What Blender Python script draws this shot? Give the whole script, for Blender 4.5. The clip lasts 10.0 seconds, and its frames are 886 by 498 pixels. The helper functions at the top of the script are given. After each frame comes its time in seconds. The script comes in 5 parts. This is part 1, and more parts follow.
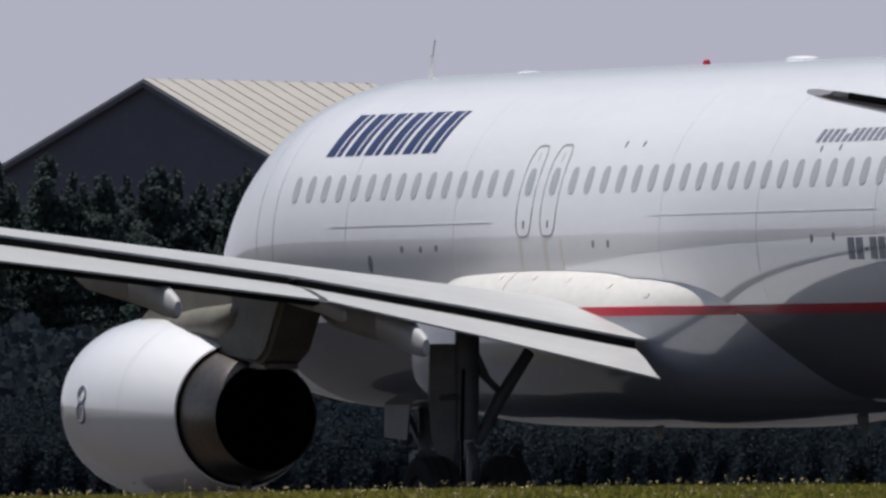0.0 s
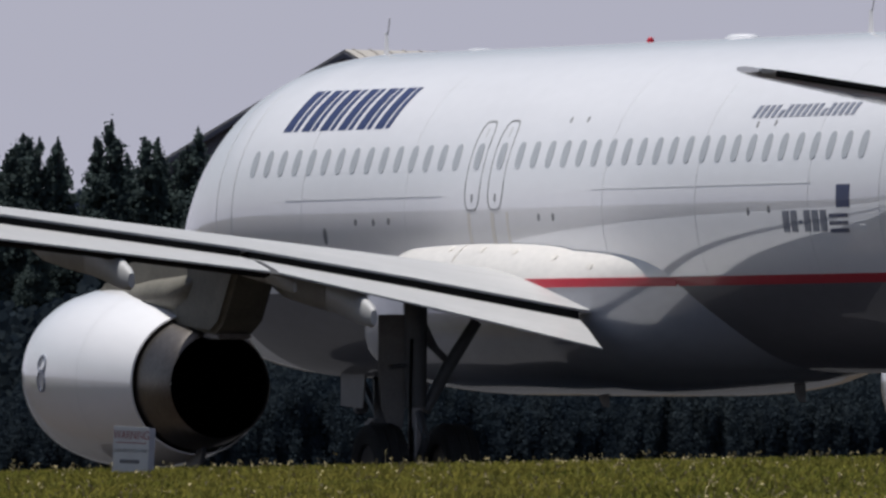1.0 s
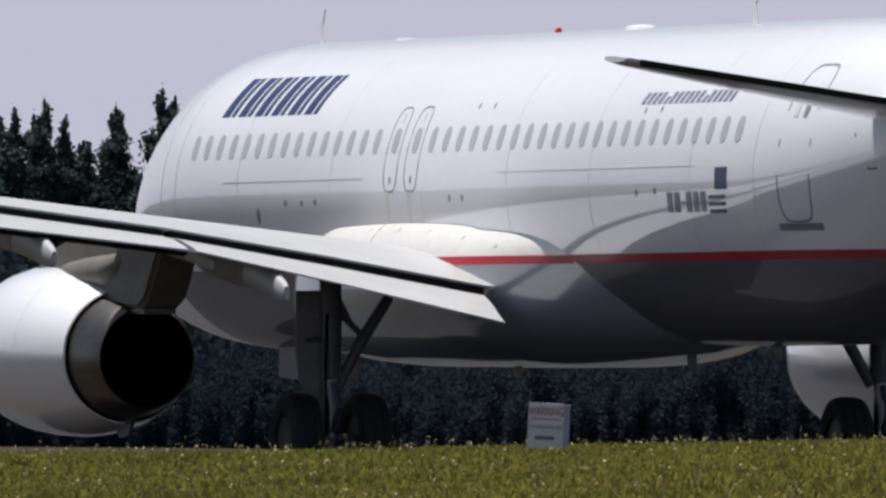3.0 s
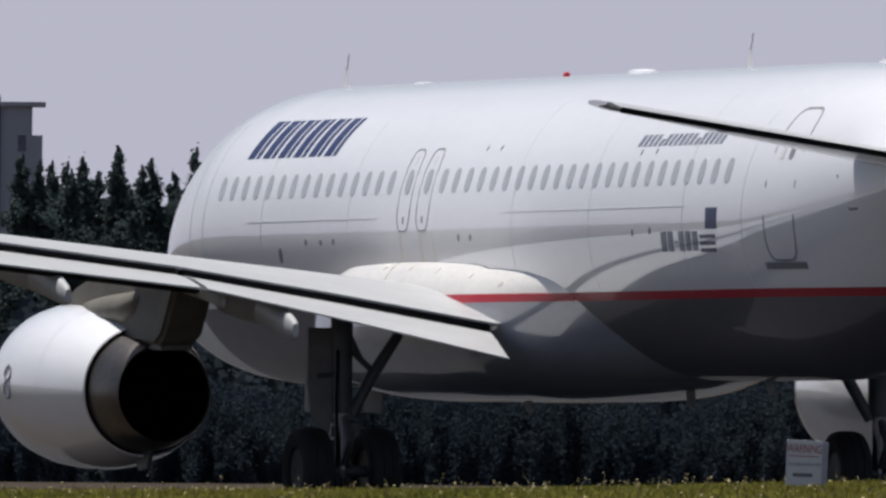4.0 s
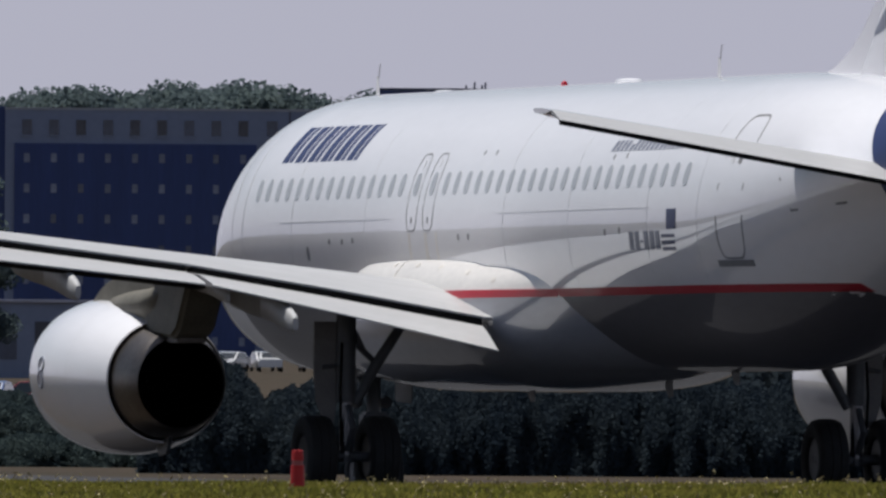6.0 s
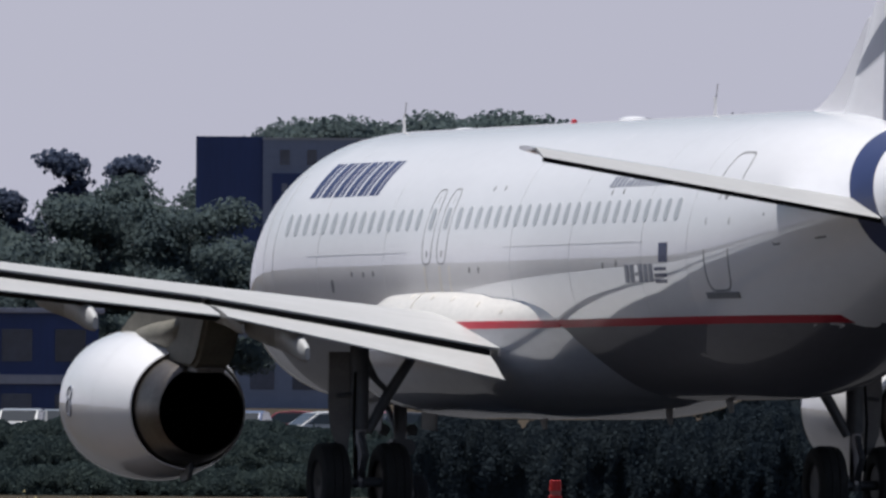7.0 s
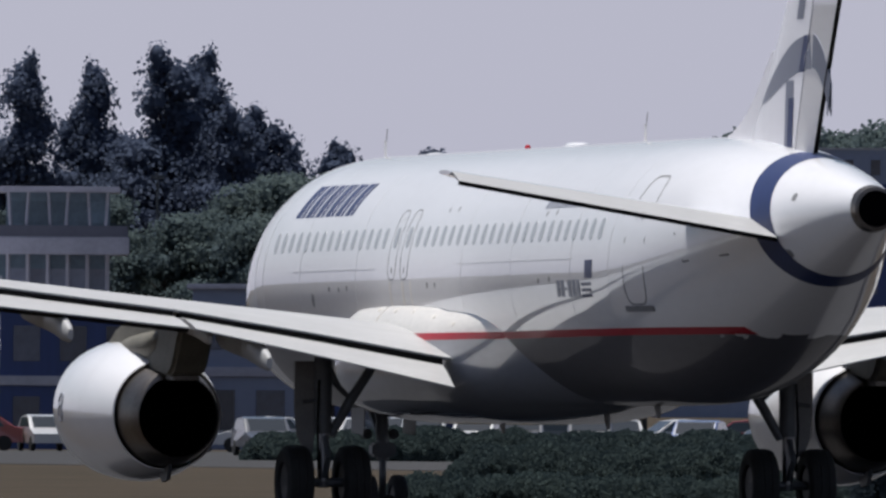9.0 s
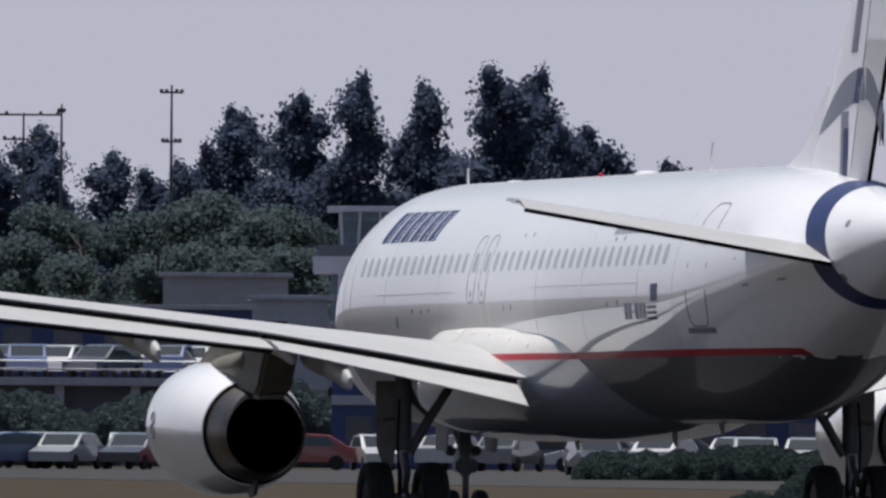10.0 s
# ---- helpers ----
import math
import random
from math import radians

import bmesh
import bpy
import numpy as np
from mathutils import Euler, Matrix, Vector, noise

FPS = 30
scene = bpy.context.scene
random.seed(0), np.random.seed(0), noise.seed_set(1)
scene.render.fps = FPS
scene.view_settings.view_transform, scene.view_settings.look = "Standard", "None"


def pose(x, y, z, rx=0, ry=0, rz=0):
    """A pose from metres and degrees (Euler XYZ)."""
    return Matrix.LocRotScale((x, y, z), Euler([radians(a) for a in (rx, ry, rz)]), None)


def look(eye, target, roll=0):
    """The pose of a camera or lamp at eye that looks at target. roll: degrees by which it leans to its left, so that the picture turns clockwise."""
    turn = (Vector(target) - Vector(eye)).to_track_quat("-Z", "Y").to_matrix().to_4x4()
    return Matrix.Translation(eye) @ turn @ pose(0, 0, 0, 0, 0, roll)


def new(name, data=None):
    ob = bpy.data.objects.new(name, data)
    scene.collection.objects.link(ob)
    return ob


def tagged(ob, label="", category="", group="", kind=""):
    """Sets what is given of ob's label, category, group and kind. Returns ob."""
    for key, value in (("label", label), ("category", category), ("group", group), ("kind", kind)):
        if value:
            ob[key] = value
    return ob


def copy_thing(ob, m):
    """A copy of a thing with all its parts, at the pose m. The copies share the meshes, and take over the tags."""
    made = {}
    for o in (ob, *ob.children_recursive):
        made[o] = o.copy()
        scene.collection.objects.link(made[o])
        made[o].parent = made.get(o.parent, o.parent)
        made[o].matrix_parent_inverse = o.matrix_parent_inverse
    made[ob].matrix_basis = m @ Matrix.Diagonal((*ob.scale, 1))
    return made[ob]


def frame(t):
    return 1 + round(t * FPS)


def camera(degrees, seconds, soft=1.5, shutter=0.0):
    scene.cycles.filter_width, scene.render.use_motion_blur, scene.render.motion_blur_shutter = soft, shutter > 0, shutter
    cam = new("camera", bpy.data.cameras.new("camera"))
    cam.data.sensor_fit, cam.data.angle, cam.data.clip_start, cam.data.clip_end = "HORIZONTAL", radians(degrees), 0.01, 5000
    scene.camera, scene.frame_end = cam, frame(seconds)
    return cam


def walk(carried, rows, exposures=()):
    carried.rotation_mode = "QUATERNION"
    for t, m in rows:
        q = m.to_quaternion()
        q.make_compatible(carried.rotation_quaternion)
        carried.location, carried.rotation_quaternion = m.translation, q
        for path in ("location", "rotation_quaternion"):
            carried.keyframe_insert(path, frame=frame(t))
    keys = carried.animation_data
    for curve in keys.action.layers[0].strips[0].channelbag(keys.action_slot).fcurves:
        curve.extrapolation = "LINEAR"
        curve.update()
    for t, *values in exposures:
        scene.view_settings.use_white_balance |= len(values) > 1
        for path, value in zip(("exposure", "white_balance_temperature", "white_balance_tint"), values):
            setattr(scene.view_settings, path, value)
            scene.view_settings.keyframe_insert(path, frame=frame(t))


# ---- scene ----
cam = camera(1.983, 10.0, soft=2.7)
EYE = (0.0, 0.0, 1.72)


def ahead(az, el, d=100.0):
    """A point d metres from the eye, az degrees right of the y axis and el degrees up."""
    a, e = radians(az), radians(el)
    return (EYE[0] + d * math.sin(a) * math.cos(e), EYE[1] + d * math.cos(a) * math.cos(e), EYE[2] + d * math.sin(e))


AIM = [(0.0, 19.9564, 0.3584), (0.5, 19.7771, 0.3874), (1.0, 19.5072, 0.2897), (1.5, 19.2687, 0.3319), (2.0, 19.0961, 0.259),
       (2.2, 19.0175, 0.1645), (3.3, 18.4305, 0.2921), (3.5, 18.3492, 0.342), (4.0, 18.0005, 0.3086), (4.5, 17.5524, 0.4032),
       (5.0, 17.2634, 0.4643), (5.5, 17.1686, 0.2935), (6.0, 16.8966, 0.2871), (6.2, 16.8, 0.3393), (7.3, 16.1531, 0.3142),
       (7.5, 16.0571, 0.2734), (8.0, 15.7184, 0.3674), (8.5, 15.5177, 0.3695), (9.0, 15.2995, 0.3637), (9.5, 14.8645, 0.4119),
       (10.0, 14.5559, 0.4021)]
walk(cam, [(t, look(EYE, ahead(az, el), 0.44)) for t, az, el in AIM],
     exposures=((0, 0.03), (2.2, 0.0), (3.3, 0.36), (3.6, 0.32), (4.1, 0.12), (5.0, 0.06), (5.5, 0.04), (6.2, 0.06), (7.3, 0.20), (10.0, 0.15)))

# ---- light ----
SUN_EL, SUN_AZ = 77.0, 328.0   # degrees; azimuth clockwise from the y axis
world = bpy.data.worlds.new("sky")
scene.world = world
world.use_nodes = True
wn = world.node_tree
sky = wn.nodes.new("ShaderNodeTexSky")
sky.sky_type = "NISHITA"
sky.sun_disc = False
sky.sun_elevation, sky.sun_rotation = radians(SUN_EL), radians(SUN_AZ)
sky.air_density, sky.dust_density, sky.ozone_density = 1.0, 0.7, 2.0
haze = wn.nodes.new("ShaderNodeMix")
haze.data_type = "RGBA"
haze.inputs[7].default_value = (9.85, 9.95, 12.45, 1)
# summer haze: thick along the horizon, thin overhead
sky_place = wn.nodes.new("ShaderNodeTexCoord")
sky_axes = wn.nodes.new("ShaderNodeSeparateXYZ")
haze_depth = wn.nodes.new("ShaderNodeMapRange")
haze_depth.interpolation_type = "SMOOTHSTEP"
for k, v in ((1, 0.0), (2, 0.17), (3, 0.85), (4, 0.1)):
    haze_depth.inputs[k].default_value = v
wn.links.new(sky_place.outputs["Generated"], sky_axes.inputs[0])
wn.links.new(sky_axes.outputs[2], haze_depth.inputs[0])
wn.links.new(haze_depth.outputs[0], haze.inputs[0])
wn.links.new(sky.outputs[0], haze.inputs[6])
wbg = wn.nodes["Background"]
wbg.inputs[1].default_value = 0.047
wn.links.new(haze.outputs[2], wbg.inputs[0])
sun_data = bpy.data.lights.new("sun", "SUN")
sun_data.energy, sun_data.angle, sun_data.color = 5.0, radians(0.6), (1.0, 0.972, 0.935)
sun = new("sun", sun_data)
sun.matrix_world = look((60 * math.sin(radians(SUN_AZ)) * math.cos(radians(SUN_EL)),
                         60 * math.cos(radians(SUN_AZ)) * math.cos(radians(SUN_EL)), 60 * math.sin(radians(SUN_EL))), (0, 0, 0))


# ---- materials ----
def material(name, color, rough=0.5, metal=0.0, coat=0.0, vary=0.0, scale=3.0, bump=0.0, bump_scale=40.0, island=0.0, obj=0.0, second=None, stretch=(1, 1, 1), spec=0.5, translucent=0.0, coat_ior=1.7):
    """Principled material: base colour with variation at two scales, optional bump, and variation by piece."""
    m = bpy.data.materials.new(name)
    m.use_nodes = True
    nt = m.node_tree
    b = nt.nodes["Principled BSDF"]
    b.inputs["Roughness"].default_value = rough
    b.inputs["Metallic"].default_value = metal
    b.inputs["Coat Weight"].default_value = coat
    b.inputs["Coat Roughness"].default_value = 0.03
    b.inputs["Coat IOR"].default_value = coat_ior
    b.inputs["Specular IOR Level"].default_value = spec
    b.inputs["Base Color"].default_value = (*color, 1)
    tc = nt.nodes.new("ShaderNodeTexCoord")
    mp = nt.nodes.new("ShaderNodeMapping")
    mp.inputs["Scale"].default_value = stretch
    nt.links.new(tc.outputs["Object"], mp.inputs[0])
    out = None
    if vary or second:
        n1 = nt.nodes.new("ShaderNodeTexNoise")
        n1.inputs["Scale"].default_value, n1.inputs["Detail"].default_value = scale, 6
        n2 = nt.nodes.new("ShaderNodeTexNoise")
        n2.inputs["Scale"].default_value, n2.inputs["Detail"].default_value = scale * 9, 3
        for n in (n1, n2):
            nt.links.new(mp.outputs[0], n.inputs["Vector"])
        mean = nt.nodes.new("ShaderNodeMath")
        mean.operation = "MULTIPLY_ADD"
        mean.inputs[1].default_value = 0.45
        nt.links.new(n2.outputs[0], mean.inputs[0])
        sc = nt.nodes.new("ShaderNodeMath")
        sc.operation = "MULTIPLY"
        sc.inputs[1].default_value = 0.55
        nt.links.new(n1.outputs[0], sc.inputs[0])
        nt.links.new(sc.outputs[0], mean.inputs[2])
        ramp = nt.nodes.new("ShaderNodeValToRGB")
        ramp.color_ramp.elements[0].position, ramp.color_ramp.elements[1].position = 0.33, 0.67
        a = second or tuple(c * (1 - vary) for c in color)
        z = color if second else tuple(min(1, c * (1 + vary)) for c in color)
        ramp.color_ramp.elements[0].color, ramp.color_ramp.elements[1].color = (*a, 1), (*z, 1)
        nt.links.new(mean.outputs[0], ramp.inputs[0])
        out = ramp.outputs[0]
    if island or obj:
        if island:
            g = nt.nodes.new("ShaderNodeNewGeometry")
            src = g.outputs["Random Per Island"]
        else:
            g = nt.nodes.new("ShaderNodeObjectInfo")
            src = g.outputs["Random"]
        mr = nt.nodes.new("ShaderNodeMapRange")
        k = island or obj
        mr.inputs[3].default_value, mr.inputs[4].default_value = 1 - k, 1 + k
        nt.links.new(src, mr.inputs[0])
        mx = nt.nodes.new("ShaderNodeVectorMath")
        mx.operation = "SCALE"
        if out:
            nt.links.new(out, mx.inputs[0])
        else:
            mx.inputs[0].default_value = color
        nt.links.new(mr.outputs[0], mx.inputs["Scale"])
        out = mx.outputs[0]
    if out:
        nt.links.new(out, b.inputs["Base Color"])
    if translucent:
        tr = nt.nodes.new("ShaderNodeBsdfTranslucent")
        mix = nt.nodes.new("ShaderNodeMixShader")
        mix.inputs[0].default_value = translucent
        if out:
            nt.links.new(out, tr.inputs["Color"])
        else:
            tr.inputs["Color"].default_value = (*color, 1)
        nt.links.new(b.outputs[0], mix.inputs[1])
        nt.links.new(tr.outputs[0], mix.inputs[2])
        nt.links.new(mix.outputs[0], nt.nodes["Material Output"].inputs["Surface"])
    if bump:
        nb = nt.nodes.new("ShaderNodeTexNoise")
        nb.inputs["Scale"].default_value, nb.inputs["Detail"].default_value = bump_scale, 4
        nt.links.new(mp.outputs[0], nb.inputs["Vector"])
        bn = nt.nodes.new("ShaderNodeBump")
        bn.inputs["Strength"].default_value, bn.inputs["Distance"].default_value = bump, 0.02
        nt.links.new(nb.outputs[0], bn.inputs["Height"])
        nt.links.new(bn.outputs[0], b.inputs["Normal"])
    return m


STAIN = material("brown_hydraulic_stain", (0.62, 0.59, 0.55), 0.5, vary=0.12, scale=2.0, stretch=(1, 3, 0.5))
WHITE = material("white_aircraft_paint", (0.84, 0.835, 0.86), 0.4, coat=1.0, vary=0.03, scale=0.8, bump=0.10, bump_scale=1.3, stretch=(1, 0.35, 1))
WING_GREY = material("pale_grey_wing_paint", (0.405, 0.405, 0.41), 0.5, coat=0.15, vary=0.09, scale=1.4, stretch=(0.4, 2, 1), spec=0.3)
FAIRING = material("off_white_fairing_paint", (0.77, 0.735, 0.69), 0.4, coat=0.7, vary=0.09, scale=1.3, stretch=(1, 0.4, 1))
KEEL = material("blue_grey_fairing_paint", (0.24, 0.255, 0.30), 0.38, coat=0.9, vary=0.12, scale=0.8, stretch=(1, 0.3, 1), coat_ior=1.6)
# fairing grey darkened to stand for shade under the wing
TRACK_SHADED = material("shaded_track_fairing_paint", (0.30, 0.29, 0.275), 0.55, vary=0.15, scale=2.5, spec=0.3)
BELLY = material("dark_grey_belly", (0.105, 0.103, 0.118), 0.42, coat=0.5, vary=0.12, scale=0.9, stretch=(1, 0.3, 1), spec=0.25, coat_ior=1.5)
# beige-grey made darker to hold the shade below the wing
PYLON = material("shaded_beige_grey_pylon_paint", (0.155, 0.145, 0.12), 0.55, vary=0.25, scale=2.6, spec=0.3)
# black for hoses and trailing edges, and for the shade strips at the flaps
SEAL_AND_SHADE = material("black_rubber_and_gap_shade", (0.007, 0.007, 0.007), 0.8, vary=0.2, scale=5, spec=0.1)
DOOR = material("dark_grey_gear_door_paint", (0.125, 0.118, 0.118), 0.5, vary=0.2, scale=3)
LINE = material("dark_panel_line", (0.22, 0.22, 0.23), 0.7, vary=0.15, scale=8)
FAINT = material("faint_panel_line", (0.66, 0.66, 0.665), 0.5, coat=0.5, vary=0.06, scale=8)
BLUE = material("navy_livery_paint", (0.028, 0.042, 0.115), 0.45, coat=0.1, vary=0.08, scale=3, spec=0.25)
GREYBLUE = material("grey_blue_livery_paint", (0.20, 0.215, 0.27), 0.45, coat=0.1, vary=0.06, scale=3, spec=0.3)
RED = material("red_livery_paint", (0.40, 0.012, 0.030), 0.45, coat=0.1, vary=0.08, scale=3, spec=0.25)
GLASS = material("grey_cabin_window", (0.45, 0.46, 0.48), 0.18, coat=0.4, vary=0.08, scale=6)
NOZZLE = material("heat_stained_titanium", (0.15, 0.135, 0.125), 0.36, metal=0.85, vary=0.25, scale=2.2, bump=0.1, bump_scale=8)
SOOT = material("sooty_exhaust_interior", (0.003, 0.003, 0.0035), 0.95, vary=0.3, scale=5, spec=0.0)
CHROME = material("dull_polished_steel", (0.22, 0.22, 0.24), 0.35, metal=1.0, vary=0.12, scale=6)
GEAR = material("grey_gear_enamel", (0.075, 0.08, 0.09), 0.45, vary=0.2, scale=6)
TYRE = material("black_tyre_rubber", (0.014, 0.014, 0.015), 0.8, vary=0.25, scale=12, bump=0.2)
RIM = material("dull_wheel_rim", (0.07, 0.07, 0.075), 0.5, metal=0.4, vary=0.15, scale=8)
ASPHALT = material("taxiway_asphalt", (0.042, 0.042, 0.045), 0.9, spec=0.1, vary=0.2, scale=0.3, bump=0.3)
GROUND = material("dry_meadow_ground", (0.058, 0.043, 0.033), 0.95, spec=0.05, second=(0.030, 0.028, 0.020), scale=0.12, bump=0.4, bump_scale=6)
GRASS = material("meadow_grass_blades", (0.235, 0.200, 0.046), 0.75, spec=0.1, second=(0.125, 0.142, 0.028), scale=0.14, island=0.2, translucent=0.5)
STALK = material("dry_grass_stalks", (0.30, 0.25, 0.12), 0.8, island=0.35)
# dark scrub green with the haze's blue tint put into both colours
HEDGE = material("hazed_dark_scrub_foliage", (0.050, 0.064, 0.072), 0.9, spec=0.03, second=(0.018, 0.029, 0.043), scale=0.28, island=0.05, stretch=(1, 1, 0.4), translucent=0.45)
# conifer green lifted in colour as haze would lift it
LEAF = material("hazed_dark_conifer_foliage", (0.085, 0.112, 0.104), 0.9, spec=0.03, second=(0.042, 0.060, 0.064), scale=0.35, island=0.12, translucent=0.45)
# green raised and tinted blue, with aerial haze included in the colour
LEAF2 = material("hazed_broadleaf_foliage", (0.118, 0.150, 0.140), 0.9, spec=0.03, second=(0.078, 0.108, 0.128), scale=0.25, island=0.06, translucent=0.45)
# leaf colour lightened and blued to carry the haze of distance
LEAF3 = material("hazed_cypress_foliage", (0.100, 0.122, 0.180), 0.9, spec=0.03, second=(0.074, 0.096, 0.150), scale=0.3, island=0.05, translucent=0.45)
BARK = material("grey_brown_bark", (0.055, 0.05, 0.05), 0.9, vary=0.3, scale=2, bump=0.5, bump_scale=6)
# navy of the cladding, pushed bluer to include background haze
CLAD_BLUE = material("hazed_navy_cladding", (0.026, 0.050, 0.165), 0.5, vary=0.14, scale=0.2, stretch=(3, 3, 0.3))
CLAD_PALE = material("pale_grey_cladding", (0.215, 0.25, 0.345), 0.6, vary=0.08, scale=0.2)
CLAD_SIDE = material("light_grey_panels", (0.36, 0.37, 0.40), 0.6, vary=0.08, scale=0.2)
PANE = material("dark_window_pane", (0.05, 0.06, 0.09), 0.12, vary=0.3, scale=0.3, obj=0.5)
PANE_PALE = material("curtained_window_pane", (0.16, 0.18, 0.24), 0.2, vary=0.2, scale=0.3, obj=0.4)
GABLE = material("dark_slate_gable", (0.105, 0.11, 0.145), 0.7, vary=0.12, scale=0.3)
ROOF_BEIGE = material("beige_sheet_roof", (0.40, 0.375, 0.345), 0.6, vary=0.06, scale=0.25, stretch=(4, 0.4, 1))
# concrete grey lifted and blued, so distance haze sits in the colour
CONCRETE = material("hazed_weathered_concrete", (0.38, 0.38, 0.44), 0.85, vary=0.15, scale=0.5, bump=0.2)
TINTED = material("blue_green_tinted_glazing", (0.11, 0.165, 0.215), 0.25, vary=0.25, scale=0.5, obj=0.25)
METAL = material("galvanised_steel", (0.30, 0.31, 0.33), 0.5, metal=0.7, vary=0.15, scale=2)
SIGN_WHITE = material("white_sign_enamel", (0.62, 0.62, 0.62), 0.5, vary=0.08, scale=6)
SIGN_RED = material("faded_red_lettering", (0.35, 0.10, 0.09), 0.6, vary=0.15, scale=20)
SIGN_DARK = material("faded_dark_lettering", (0.16, 0.16, 0.17), 0.6, vary=0.15, scale=20)
MARK_RED = material("red_marker_plastic", (0.50, 0.012, 0.012), 0.5, vary=0.15, scale=8)
ORANGE = material("orange_windsock_cloth", (0.80, 0.20, 0.05), 0.8, vary=0.12, scale=3)
CAR_GLASS = material("car_glass", (0.03, 0.035, 0.04), 0.06, coat=0.5)
# silver and white are greyed in colour for the haze before them
CAR_PAINTS = [material("car_paint_" + n, c, 0.3, coat=0.8, vary=0.04, scale=1) for n, c in
              (("silver", (0.28, 0.29, 0.31)), ("white", (0.50, 0.50, 0.51)), ("dark", (0.05, 0.055, 0.07)), ("red", (0.25, 0.03, 0.03)), ("blue", (0.04, 0.07, 0.18)))]


# ---- mesh helpers ----
def part(name, bm, mat, parent=None, label="", smooth=True):
    """Link a bmesh (or a mesh) as one object, under parent if given."""
    if isinstance(bm, bmesh.types.BMesh):
        bmesh.ops.recalc_face_normals(bm, faces=bm.faces)
        me = bpy.data.meshes.new(name)
        bm.to_mesh(me)
        bm.free()
    else:
        me = bm
    for p in me.polygons:
        p.use_smooth = smooth
    if smooth:
        me.set_sharp_from_angle(angle=radians(38))
    if not me.materials:
        me.materials.append(mat)
    ob = new(name, me)
    if parent:
        ob.parent = parent
    if label:
        ob["label"] = label
    return ob


def loft(rings, close_ends=True, bm=None):
    """A skin over rings of equal length; each ring is closed."""
    bm = bm or bmesh.new()
    rows = [[bm.verts.new(p) for p in r] for r in rings]
    n = len(rows[0])
    for a, b in zip(rows, rows[1:]):
        for i in range(n):
            bm.faces.new((a[i], a[(i + 1) % n], b[(i + 1) % n], b[i]))
    if close_ends:
        bm.faces.new(rows[0])
        bm.faces.new(rows[-1])
    return bm


def sheet(rows):
    """An open skin over rows of points."""
    bm = bmesh.new()
    vs = [[bm.verts.new(p) for p in r] for r in rows]
    for a, b in zip(vs, vs[1:]):
        for i in range(len(a) - 1):
            bm.faces.new((a[i], a[i + 1], b[i + 1], b[i]))
    return bm


def tube(pts, r, n=10, bm=None):
    """A round bar along points; r is one radius or one for each point."""
    rings = []
    pts = [Vector(p) for p in pts]
    for i, p in enumerate(pts):
        d = (pts[min(i + 1, len(pts) - 1)] - pts[max(i - 1, 0)]).normalized()
        a = d.orthogonal().normalized()
        b = d.cross(a)
        rr = r[i] if isinstance(r, (list, tuple)) else r
        rings.append([p + a * rr * math.cos(q) + b * rr * math.sin(q) for q in (2 * math.pi * k / n for k in range(n))])
    # keep the rings' start aligned
    for k in range(1, len(rings)):
        best = min(range(n), key=lambda s: sum((rings[k][(i + s) % n] - pts[k] - (rings[k - 1][i] - pts[k - 1])).length for i in range(0, n, 3)))
        rings[k] = rings[k][best:] + rings[k][:best]
    return loft(rings, bm=bm)


def block(x0, x1, y0, y1, z0, z1, bevel=0.0, bm=None):
    own = bmesh.new()
    bmesh.ops.create_cube(own, size=1)
    for v in own.verts:
        v.co = ((x0 + x1) / 2 + v.co.x * (x1 - x0), (y0 + y1) / 2 + v.co.y * (y1 - y0), (z0 + z1) / 2 + v.co.z * (z1 - z0))
    if bevel:
        bmesh.ops.bevel(own, geom=own.edges[:], offset=bevel, segments=2, affect="EDGES")
    if bm is None:
        return own
    me = bpy.data.meshes.new("tmp")
    own.to_mesh(me)
    own.free()
    bm.from_mesh(me)
    bpy.data.meshes.remove(me)
    return bm


def slab(poly, x0, x1, bm=None, taper=1.0):
    """A polygon in the (y, z) plane, given thickness along x."""
    bm = bm or bmesh.new()
    a = [bm.verts.new((x0, y, z)) for y, z in poly]
    b = [bm.verts.new((x1, y, z)) for y, z in poly]
    bm.faces.new(a)
    bm.faces.new(b[::-1])
    for i in range(len(poly)):
        j = (i + 1) % len(poly)
        bm.faces.new((a[i], a[j], b[j], b[i]))
    return bm


def smoothstep(a, b, v):
    k = min(1.0, max(0.0, (v - a) / (b - a)))
    return k * k * (3 - 2 * k)


# ---- ground ----
CREST_AZ = (12.0, 14.0, 14.5, 15.1, 16.06, 17.32, 18.3, 19.28, 20.0, 21.0)
CREST_Z = (0.0, 0.05, 0.16, 0.27, 0.22, 0.33, 0.50, 0.66, 0.80, 0.92)


def ground_z(x, y):
    z = 0.0
    if y > 0 and x > 0:
        c = float(np.interp(math.degrees(math.atan2(x, y)), CREST_AZ, CREST_Z)) * (1 - smoothstep(60, 80, math.degrees(math.atan2(x, y))))
        z = c * smoothstep(10, 93, x) * (1 - smoothstep(95.5, 101.0, x))
    d = math.hypot(x, y)
    return z + 3.2 * smoothstep(1000, 2500, d) * (1 if y > 0 else 0)


